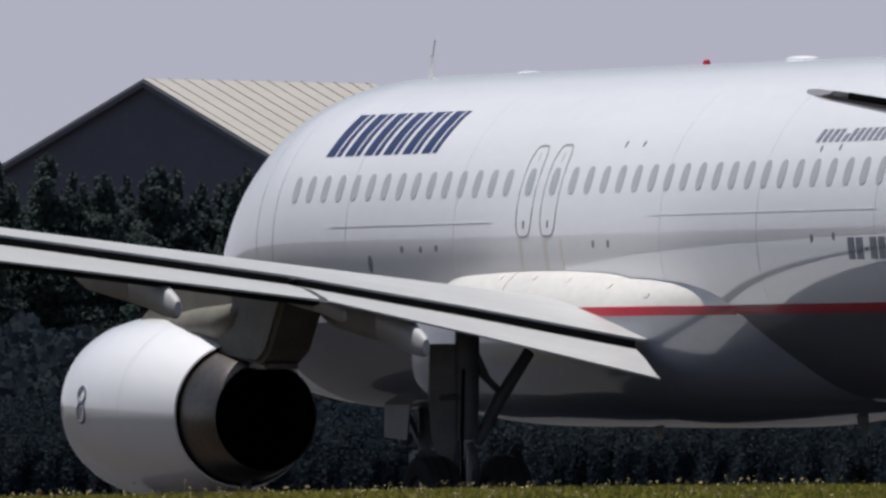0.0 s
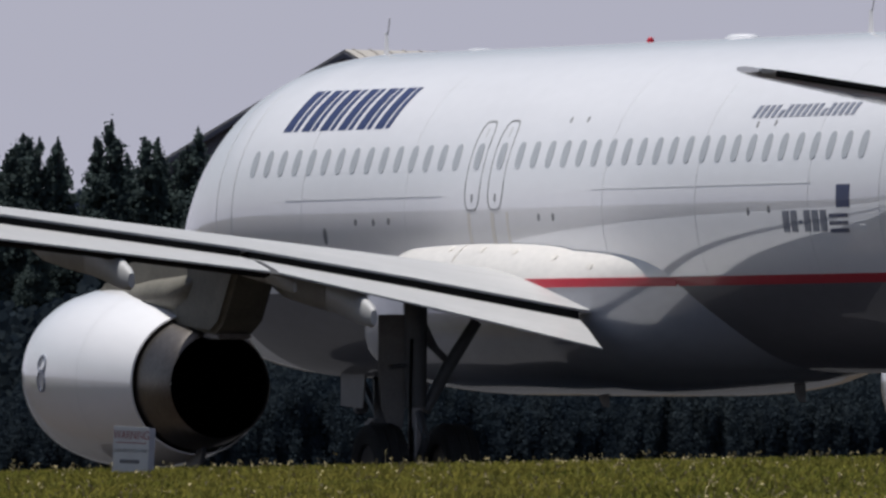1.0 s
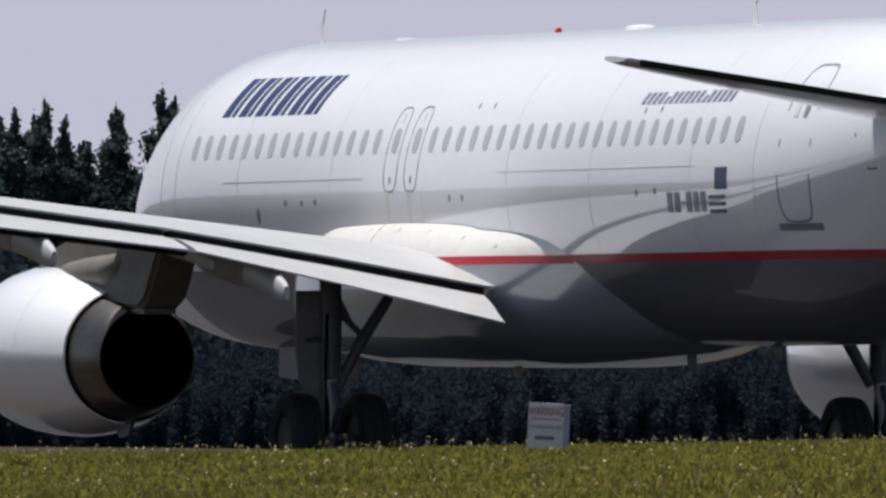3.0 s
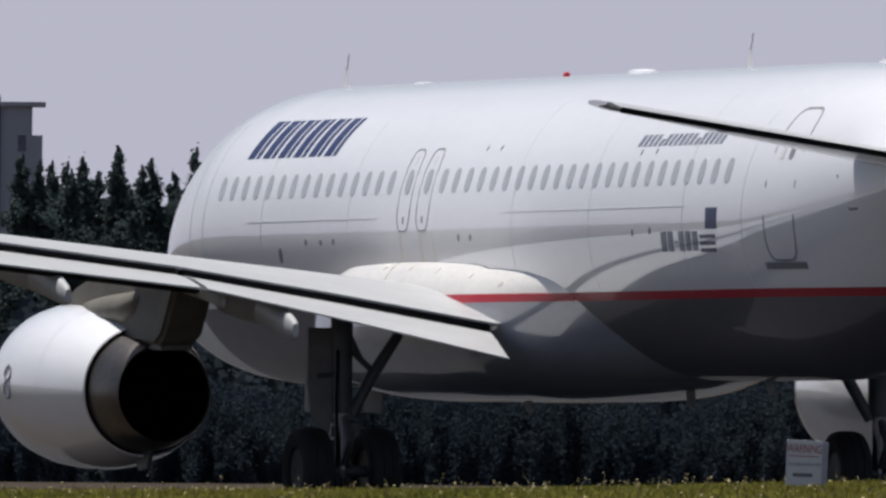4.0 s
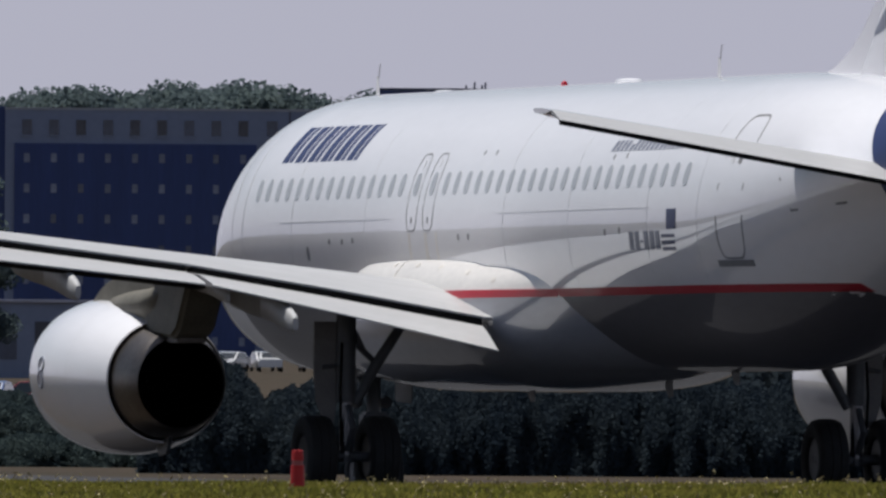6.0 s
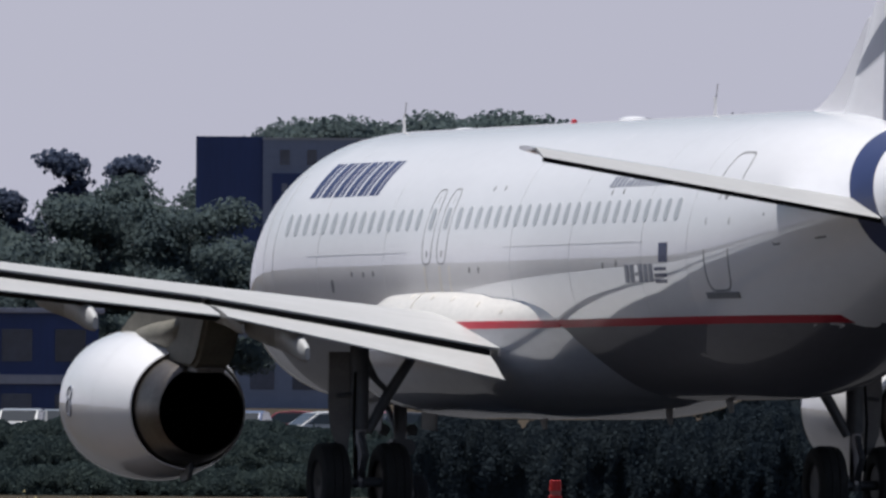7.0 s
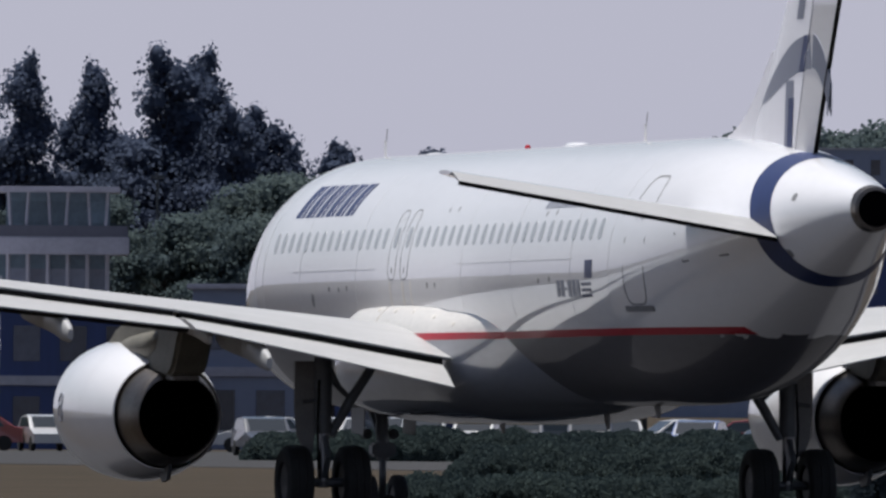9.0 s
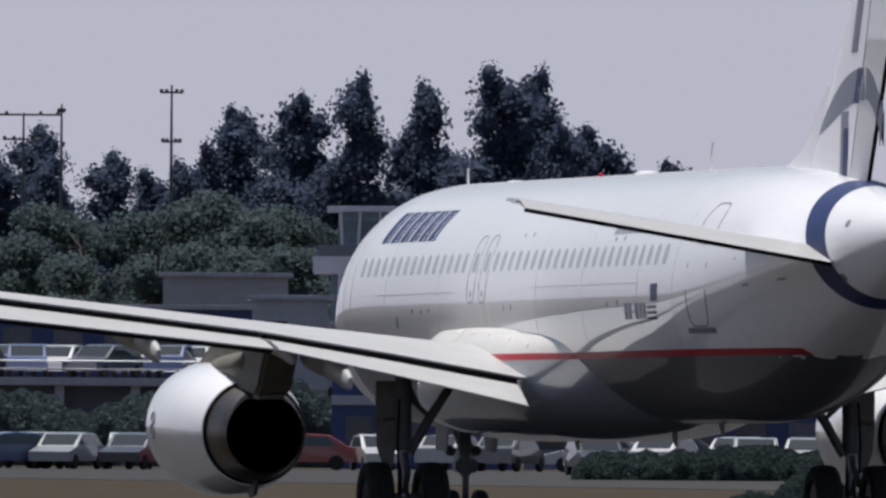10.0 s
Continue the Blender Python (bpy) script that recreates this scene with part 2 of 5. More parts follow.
def build_ground():
    xs = sorted({-4800, -2500, -1200, -600, -300, -150, -60, 0, *range(15, 140, 3), 95, 97, 98, 160, 200, 260, *range(300, 1300, 100), 1600, 2200, 3200, 4800})
    ys = sorted({-4800, -2400, -900, -300, -60, *range(0, 140, 35), *range(140, 440, 6), *range(450, 1000, 50), *range(1000, 2600, 150), 3200, 4000, 4800})
    verts = [(x, y, ground_z(x, y)) for y in ys for x in xs]
    nx = len(xs)
    faces = [(j * nx + i, j * nx + i + 1, (j + 1) * nx + i + 1, (j + 1) * nx + i) for j in range(len(ys) - 1) for i in range(nx - 1)]
    me = bpy.data.meshes.new("ground")
    me.from_pydata(verts, [], faces)
    g = part("ground", me, GROUND)
    tagged(g, "dry green-brown airfield meadow reaching to the horizon", "ground", kind="structure")
    bm = block(101.5, 119.0, 60, 760, -0.3, 0.012)
    r = part("road", bm, ASPHALT, smooth=False)
    tagged(r, "grey asphalt taxiway behind the grass bank", "taxiway", kind="structure")
    r = part("road", block(195, 300, 640, 1010, -0.3, 0.014), ASPHALT, smooth=False)
    tagged(r, "grey asphalt apron before the parked cars", "apron", kind="structure")


build_ground()


# ---- airliner ----
FUS = [  # y from the main wheels forward, top, bottom, half width
    (17.70, 3.25, 3.15, 0.05), (17.60, 3.44, 2.96, 0.25), (17.30, 3.68, 2.73, 0.50), (16.70, 4.02, 2.46, 0.84), (15.90, 4.48, 2.20, 1.17),
    (15.00, 5.02, 2.01, 1.46), (14.20, 5.42, 1.91, 1.66), (13.20, 5.72, 1.84, 1.83), (12.00, 5.88, 1.80, 1.935), (10.50, 5.93, 1.79, 1.97), (9.0, 5.93, 1.79, 1.975),
    (0.0, 5.93, 1.79, 1.975), (-9.5, 5.93, 1.79, 1.975), (-10.6, 5.92, 1.82, 1.96), (-11.5, 5.90, 1.92, 1.92), (-12.5, 5.87, 2.10, 1.83),
    (-13.5, 5.82, 2.36, 1.69), (-14.5, 5.74, 2.68, 1.51), (-15.5, 5.64, 3.03, 1.29), (-16.5, 5.52, 3.38, 1.06), (-17.5, 5.38, 3.72, 0.83),
    (-18.5, 5.22, 4.05, 0.60), (-19.5, 5.05, 4.36, 0.35)]
_fy = np.array([r[0] for r in FUS][::-1])
_ft, _fb, _fw = (np.array([r[k] for r in FUS][::-1]) for k in (1, 2, 3))


def smooth_interp(y, ys, vs):
    """Cubic Hermite through the table."""
    y = min(max(y, ys[0]), ys[-1])
    i = int(min(max(np.searchsorted(ys, y) - 1, 0), len(ys) - 2))

    def slope(k):
        if k == 0 or k == len(ys) - 1:
            j = 0 if k == 0 else k - 1
            return (vs[j + 1] - vs[j]) / (ys[j + 1] - ys[j])
        a = (vs[k] - vs[k - 1]) / (ys[k] - ys[k - 1])
        b = (vs[k + 1] - vs[k]) / (ys[k + 1] - ys[k])
        return 0.0 if a * b <= 0 else 2 * a * b / (a + b)
    h = ys[i + 1] - ys[i]
    t = (y - ys[i]) / h
    return float((2 * t ** 3 - 3 * t ** 2 + 1) * vs[i] + (t ** 3 - 2 * t ** 2 + t) * h * slope(i) + (3 * t ** 2 - 2 * t ** 3) * vs[i + 1] + (t ** 3 - t ** 2) * h * slope(i + 1))


def fus_section(y):
    t, b, w = (smooth_interp(y, _fy, v) for v in (_ft, _fb, _fw))
    return (t + b) / 2, (t - b) / 2, w


FAIR = [  # y, half width, mid height, rise above it, drop below it
    (8.9, 0.75, 2.05, 0.12, 0.10), (7.8, 1.55, 2.25, 0.55, 0.50), (6.6, 2.02, 2.45, 0.90, 0.84), (5.0, 2.20, 2.52, 1.08, 0.97), (2.0, 2.24, 2.50, 1.12, 0.97),
    (0.0, 2.23, 2.46, 1.10, 0.93), (-2.0, 2.17, 2.36, 0.92, 0.83), (-3.4, 2.06, 2.26, 0.68, 0.73), (-4.7, 1.88, 2.10, 0.40, 0.56), (-6.0, 1.52, 1.98, 0.18, 0.36), (-7.2, 0.75, 1.98, 0.10, 0.10)]
_ay = np.array([r[0] for r in FAIR][::-1])
_av = [np.array([r[k] for r in FAIR][::-1]) for k in (1, 2, 3, 4)]


def fair_section(y):
    return [smooth_interp(y, _ay, v) for v in _av]


def fus_x(y, z):
    c, h, w = fus_section(y)
    return w * math.sqrt(max(0.0, 1 - ((z - c) / h) ** 2))


def fair_power(y):
    """Squareness of the fairing's upper section: boxy at the wing, round towards its tail."""
    return 4.0 - 1.7 * smoothstep(0.6, -4.2, y) if y < 0.6 else 4.0


FAIR_END, FAIR_RUN = -0.5, 6.0   # where the fairing begins to melt into the hull, and over what length


def fair_melt(y):
    """Share of the hull's shape, and the fairing's lower edge, at y."""
    q = min(1.0, max(0.0, (FAIR_END - y) / FAIR_RUN)) ** 1.3
    w, c, up, dn = fair_section(FAIR_END)
    return q, (1 - q) * (c - dn) + q * 1.87, c - dn, c + up


def fair_melted_x(x0, y, z):
    q = fair_melt(y)[0]
    inset = 0.15 + 0.47 * smoothstep(1.5, 2.0, z)
    return max(0.02, (1 - q) * x0 + q * (fus_x(y, z) - inset))


def fair_x(y, z):
    if y < FAIR_END:
        q, zb, z_low, z_top = fair_melt(y)
        return fair_melted_x(fair_x(FAIR_END, z_low + (z - zb) * (z_top - z_low) / (z_top - zb)), y, z)
    w, c, up, dn = fair_section(y)
    k = abs((z - c) / (up if z > c else dn))
    n = fair_power(y) if z > c else 2.6 - 0.3 * smoothstep(0.6, -4.2, y)
    return w * max(0.0, 1 - min(1, k) ** n) ** (1 / n)


def skin_patch(corner, nu, nv, xfn, off=0.004, side=-1, bm=None):
    """A thin patch on a curved side: corner(u, v) gives (y, z)."""
    bm = bm or bmesh.new()
    grid = []
    for j in range(nv + 1):
        row = []
        for i in range(nu + 1):
            y, z = corner(i / nu, j / nv)
            row.append(bm.verts.new((side * (xfn(y, z) + off), y, z)))
        grid.append(row)
    for j in range(nv):
        for i in range(nu):
            bm.faces.new((grid[j][i], grid[j][i + 1], grid[j + 1][i + 1], grid[j + 1][i]))
    border = grid[0] + [r[-1] for r in grid[1:]] + grid[-1][-2::-1] + [r[0] for r in grid[-2:0:-1]]
    low = [bm.verts.new((v.co.x - side * (off + 0.012), v.co.y, v.co.z)) for v in border]
    for i in range(len(border)):
        j = (i + 1) % len(border)
        bm.faces.new((border[i], border[j], low[j], low[i]))
    return bm


def rect(y0, y1, z0, z1, slant=0.0):
    return lambda u, v: (y0 + (y1 - y0) * u + slant * v, z0 + (z1 - z0) * v)


def rounded(cy, cz, hy, hz, n=16, p=3.0):
    """Points of a rounded oblong in the (y, z) plane."""
    out = []
    for k in range(n):
        a = 2 * math.pi * k / n
        c, s = math.cos(a), math.sin(a)
        out.append((cy + hy * math.copysign(abs(c) ** (2 / p), c), cz + hz * math.copysign(abs(s) ** (2 / p), s)))
    return out


def skin_oval(cy, cz, hy, hz, xfn=fus_x, off=0.004, side=-1, n=16, p=3.0):
    bm = bmesh.new()
    pts = rounded(cy, cz, hy, hz, n, p)
    top = [bm.verts.new((side * (xfn(y, z) + off), y, z)) for y, z in pts]
    mid = bm.verts.new((side * (xfn(cy, cz) + off), cy, cz))
    low = [bm.verts.new((side * (xfn(y, z) - 0.012), y, z)) for y, z in pts]
    for i in range(n):
        j = (i + 1) % n
        bm.faces.new((top[i], top[j], mid))
        bm.faces.new((top[i], top[j], low[j], low[i]))
    return bm


def skin_outline(pts, width, xfn=fus_x, off=0.004, side=-1, closed=True, bm=None):
    """A thin line along points on the skin."""
    bm = bm or bmesh.new()
    n = len(pts)
    rows = []
    for i in range(n):
        a, b = (pts[i - 1], pts[(i + 1) % n]) if closed else (pts[max(i - 1, 0)], pts[min(i + 1, n - 1)])
        dy, dz = b[0] - a[0], b[1] - a[1]
        q = math.hypot(dy, dz) or 1
        ny, nz = -dz / q * width / 2, dy / q * width / 2
        row = []
        for k, o in ((1, off), (-1, off), (-1, -0.012), (1, -0.012)):
            y, z = pts[i][0] + k * ny, pts[i][1] + k * nz
            row.append(bm.verts.new((side * (xfn(y, z) + o), y, z)))
        rows.append(row)
    for i in range(n if closed else n - 1):
        a, b = rows[i], rows[(i + 1) % n]
        for k in range(4):
            bm.faces.new((a[k], a[(k + 1) % 4], b[(k + 1) % 4], b[k]))
    return bm


def ring(y, xfn_section, n=72):
    c, h, w = xfn_section(y)
    return [(w * math.sin(2 * math.pi * k / n), y, c + h * math.cos(2 * math.pi * k / n)) for k in range(n)]


airliner = new("airliner")
tagged(airliner, "white twin-engine passenger jet with red stripe rolling along a taxiway", "aircraft")


def build_fuselage():
    ys = sorted({*np.arange(-19.5, -9, 0.25).tolist(), *np.arange(-9, 10, 1.0).tolist(), *np.arange(10, 17.4, 0.2).tolist(), 17.5, 17.6, 17.66, 17.7})
    fus = part("fuselage", loft([ring(y, fus_section) for y in ys]), WHITE, airliner)
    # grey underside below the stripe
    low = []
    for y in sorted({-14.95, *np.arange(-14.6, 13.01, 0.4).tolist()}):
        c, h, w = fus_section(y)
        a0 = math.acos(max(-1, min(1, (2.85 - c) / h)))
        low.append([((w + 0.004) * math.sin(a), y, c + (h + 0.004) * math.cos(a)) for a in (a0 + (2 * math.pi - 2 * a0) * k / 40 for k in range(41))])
    part("belly_skin", sheet(low), BELLY, fus, "dark grey underside below the stripe")
    # belly fairing: off-white shoulders over a grey keel
    up_rows, low_rows = [], []
    for y in sorted({*np.arange(-6.5, 8.9, 0.25).tolist(), 8.9}):
        y_own = max(y, FAIR_END)
        w, c, up, dn = fair_section(y_own)

        def point(a):
            s, co = math.sin(a), math.cos(a)
            p = fair_power(y_own) if co > 0 else 2.6 - 0.3 * smoothstep(0.6, -4.2, y_own)
            q = (abs(s) ** p + abs(co) ** p) ** (-1 / p)
            x, z = w * s * q, c + (up if co > 0 else dn) * co * q
            if y < FAIR_END:
                k, zb, z_low, z_top = fair_melt(y)
                z = zb + (z - z_low) * (z_top - zb) / (z_top - z_low)
                x = math.copysign(fair_melted_x(abs(x), y, z), x)
            return x, y, z
        lim = min(2.85, c + up - 0.01)
        a0, a1 = 0.0, math.pi
        for _ in range(40):
            am = (a0 + a1) / 2
            a0, a1 = (am, a1) if point(am)[2] > lim else (a0, am)
        up_rows.append([point(-a0 + 2 * a0 * k / 30) for k in range(31)])
        low_rows.append([point(a0 + (2 * math.pi - 2 * a0) * k / 44) for k in range(45)])
    fair = part("belly_fairing", sheet(low_rows), KEEL, airliner, "grey belly fairing between the wings")
    part("fairing_shoulder", sheet(up_rows), FAIRING, fair, "off-white upper fairing")
    # cabin windows
    p = 0.5334
    spots = [3.76 + p * k for k in range(15)] + [1.53 - p * k for k in range(23)]
    for side in (-1, 1):
        for y in spots:
            part("cabin_window", skin_oval(y, 4.50, 0.115, 0.165, side=side), GLASS, fus)
        for y in (3.0, 2.18):
            door = part("overwing_exit", skin_outline(rounded(y, 4.385, 0.265, 0.555, 36, 4.0), 0.020, side=side), LINE, fus, "outlined overwing emergency exit")
            part("cabin_window", skin_oval(y - 0.01, 4.50, 0.115, 0.165, side=side, off=0.006), GLASS, door)
            part("latch", skin_oval(y, 3.98, 0.025, 0.05, side=side), LINE, door)
            part("latch", skin_oval(y, 4.80, 0.03, 0.06, side=side), FAINT, door)
        door = part("passenger_door", skin_outline(rounded(-12.12, 4.30, 0.46, 0.99, 44, 5.0), 0.026, side=side), LINE, fus, "outlined rear cabin door")
        part("porthole", skin_oval(-12.25, 4.72, 0.07, 0.11, side=side), LINE, door, "small dark round porthole")
        part("sill", skin_patch(rect(-11.56, -12.68, 3.20, 3.29), 8, 2, fus_x, 0.02, side), LINE, door, "dark scuffed door sill")
        part("handle", skin_patch(rect(-11.9, -12.02, 4.63, 4.78), 2, 2, fus_x, 0.006, side), FAINT, door)
    # red cheat line on the hull and over the fairing
    part("red_stripe", skin_patch(rect(-2.3, -14.7, 2.845, 2.955), 90, 2, fus_x, 0.010), RED, fus)
    part("red_stripe", skin_patch(rect(0.7, -3.6, 2.845, 2.955), 50, 3, fair_x, 0.012), RED, fair)
    # small service panels on the fairing shoulder
    for yy, zz in ((3.6, 3.36), (2.4, 3.34), (1.2, 3.30), (-0.2, 3.22), (-1.4, 3.10)):
        part("service_panel", skin_oval(yy, zz, 0.07, 0.035, xfn=fair_x, off=0.006, n=10), STAIN, fair)
    part("fairing_seam", skin_outline([(3.2, 2.95 + 0.04 * k) for k in range(14)], 0.02, xfn=fair_x, off=0.008, closed=False), STAIN, fair)
    # title: six slanted blocks, kept as plain shapes
    y = 10.62
    for k in range(6):
        lean = -0.16
        mark = part("title_block", skin_patch(rect(y, y - 0.30, 4.90, 5.42, lean), 3, 6, fus_x, 0.005), BLUE, fus, "plain slanted navy block of the airline title")
        part("title_bar", skin_patch(rect(y - 0.38, y - 0.53, 4.90, 5.42, lean), 2, 6, fus_x, 0.005), BLUE, mark)
        y -= 0.675
    # web address and registration as plain bars
    y = -6.1
    for k in range(17):
        hgt = 0.15 if k not in (4, 11) else 0.09
        part("address_bar", skin_patch(rect(y, y - 0.12, 4.86, 4.86 + hgt, -0.07), 1, 3, fus_x, 0.005), GREYBLUE, fus)
        y -= 0.205
    y = -7.75
    for k, w in enumerate((0.2, 0.2, 0.1, 0.2, 0.2, 0.2)):
        part("registration_bar", skin_patch(rect(y, y - w, 3.46 if k != 2 else 3.56, 3.72 if k != 2 else 3.60), 1, 3, fus_x, 0.005), GREYBLUE, fus)
        y -= w + 0.07
    part("flag_square", skin_patch(rect(-9.55, -9.98, 3.74, 4.02), 3, 4, fus_x, 0.005), BLUE, fus, "navy square flag panel")
    for k in range(3):
        part("flag_stripe", skin_patch(rect(-9.3, -9.9, 3.44 + 0.09 * k, 3.49 + 0.09 * k), 3, 1, fus_x, 0.005), BLUE, fus)
    # small vents, ports and seams
    for yy, zz, a, b in ((8.35, 3.55, 0.07, 0.11), (7.2, 3.72, 0.05, 0.045), (6.55, 3.71, 0.05, 0.045), (6.0, 3.72, 0.05, 0.045), (0.62, 3.72, 0.04, 0.05),
                         (0.12, 3.72, 0.04, 0.05), (-6.6, 3.72, 0.04, 0.05), (-7.3, 3.74, 0.04, 0.05), (0.2, 4.92, 0.03, 0.04), (-0.4, 4.92, 0.03, 0.04), (-6.4, 4.78, 0.03, 0.04), (-7.0, 4.79, 0.03, 0.04)):
        part("vent", skin_oval(yy, zz, a, b, n=10, p=2.2), LINE, fus)
    for yy in (12.6, 11.9):
        pts = [(yy, 2.2 + 0.1 * k) for k in range(33)]
        part("skin_seam", skin_outline(pts, 0.02, off=0.003, closed=False), FAINT, fus)
    part("skin_seam", skin_outline([(9.8 - 0.3 * k, 4.02) for k in range(20)], 0.011, off=0.003, closed=False), FAINT, fus)
    part("skin_seam", skin_outline([(-1.2 - 0.3 * k, 4.05) for k in range(26)], 0.011, off=0.003, closed=False), FAINT, fus)
    for yy in (9.2, 5.4, -1.6, -4.8, -8.6, -10.9):
        part("skin_seam", skin_outline([(yy, 2.95 + 0.1 * k) for k in range(29)], 0.006, off=0.002, closed=False), FAINT, fus)
    for yy, w in ((3.12, 0.10), (2.30, 0.13), (1.75, 0.08)):
        part("stain", skin_patch(rect(yy, yy - w, 3.36, 3.80, 0.03), 2, 6, fus_x, 0.002), STAIN, fus, "dull brownish stain below the exits")
    # tail band, tail cone end
    band = []
    for k in range(7):
        row = []
        for q in range(72):
            y, a = -16.5 + 0.78 * k / 6, 2 * math.pi * q / 72
            for _ in range(4):
                c, h, w = fus_section(y)
                y = -16.5 + (0.78 - 0.25 * (1 - math.cos(a)) / 2) * k / 6 - 0.52 * (5.55 - c - h * math.cos(a))
            row.append(((w + 0.005) * math.sin(a), y, c + (h + 0.005) * math.cos(a)))
        band.append(row)
    part("tail_band", loft(band, close_ends=False), BLUE, fus, "navy band slanting round the tail")
    c, h, w = fus_section(-19.5)
    rim = []
    for y, r in ((-19.42, 0.365), (-19.66, 0.33), (-19.68, 0.28), (-19.5, 0.24), (-19.0, 0.22)):
        rim.append([(r * math.sin(2 * math.pi * k / 32), y, c + r * math.cos(2 * math.pi * k / 32)) for k in range(32)])
    apu = part("auxiliary_exhaust", loft(rim, close_ends=False), NOZZLE, fus, "bare metal exhaust at the tail end")
    part("exhaust_bore", loft([[(r * math.sin(2 * math.pi * k / 32), y, c + r * math.cos(2 * math.pi * k / 32)) for k in range(32)] for y, r in ((-19.64, 0.265), (-19.2, 0.2))]), SOOT, apu)
    part("vent", skin_oval(-17.6, 4.9, 0.07, 0.06, n=12), LINE, fus)
    part("vent", skin_oval(-17.3, 4.05, 0.10, 0.06, n=12), LINE, fus)
    # roof aerials and beacon
    for yy in (11.47, -5.6):
        part("blade_aerial", loft([[(0.02 * s, yy + c1 * cc, z) for s, cc in ((0, 1), (1, 0.2), (0, -1), (-1, 0.2))] for z, c1 in ((5.9, 0.10), (6.2, 0.05))]
                                  ), FAINT, fus)
        part("whip_aerial", tube([(0, yy - 0.03, 6.15), (0, yy - 0.12, 6.38)], 0.008, 6), LINE, fus)
    part("satellite_fairing", loft([[(0.2 * k * math.sin(a), -1.25 + 0.34 * k * math.cos(a), 5.88 + z) for a in (2 * math.pi * i / 24 for i in range(24))] for k, z in ((1.0, 0.02), (0.95, 0.065), (0.75, 0.09), (0.3, 0.10))]), WHITE, fus)
    part("satellite_fairing", loft([[(0.15 * k * math.sin(a), 8.0 + 0.28 * k * math.cos(a), 5.88 + z) for a in (2 * math.pi * i / 20 for i in range(20))] for k, z in ((1.0, 0.02), (0.9, 0.055), (0.5, 0.07))]), WHITE, fus)
    beacon = part("beacon", loft([[(r * math.sin(a), 1.96 + r * math.cos(a), z) for a in (2 * math.pi * i / 16 for i in range(16))] for z, r in ((5.9, 0.05), (5.945, 0.048), (5.975, 0.036), (5.99, 0.015))]), RED, fus, "red rotating beacon on the roof")
    # belly aerials and drain masts
    for yy, foot in ((3.6, 1.40), (-3.2, 1.44), (-6.4, 1.60)):
        part("belly_aerial", loft([[(0.02 * s, yy + c1 * cc - dy, z) for s, cc in ((0, 1), (1, 0.2), (0, -1), (-1, 0.2))] for z, c1, dy in ((1.85, 0.24, 0), (foot + 0.12, 0.18, 0.08), (foot, 0.12, 0.16))]), GEAR, fus)
    return fus


def wing_section(x, yle, yte, zle, zte, thick, n=14, blunt=0.02):
    """A closed aerofoil ring at the span x: upper side from nose to tail, lower side back."""
    pts = []
    for k in range(n + 1):
        t = 1 - math.cos(math.pi / 2 * k / n)
        f = thick * (2.6 * (math.sqrt(t) * 0.55 - 0.28 * t - 0.27 * t ** 3)) * 0.62 + blunt * t
        pts.append((t, f))
    chord = yle - yte
    up = [(x, yle - t * chord, zle + (zte - zle) * t + f) for t, f in pts]
    lo = [(x, yle - t * chord, zle + (zte - zle) * t - f * 0.75) for t, f in pts[1:]]
    return up + lo[::-1]


SPAN = [  # span, leading edge y, shroud edge y, their heights, thickness
    (1.2, 4.75, -1.45, 2.98, 2.50, 0.80), (2.2, 4.25, -1.55, 3.02, 2.55, 0.76), (4.3, 3.10, -1.30, 3.20, 2.92, 0.62), (6.5, 1.95, -1.15, 3.38, 3.27, 0.48),
    (9.8, 0.20, -2.20, 3.70, 3.62, 0.36), (13.4, -1.70, -3.25, 4.06, 3.99, 0.26), (17.0, -3.60, -4.75, 4.42, 4.36, 0.17)]


def span_at(x):
    xs = [s[0] for s in SPAN]
    return [float(np.interp(x, xs, [s[k] for s in SPAN])) for k in range(1, 6)]


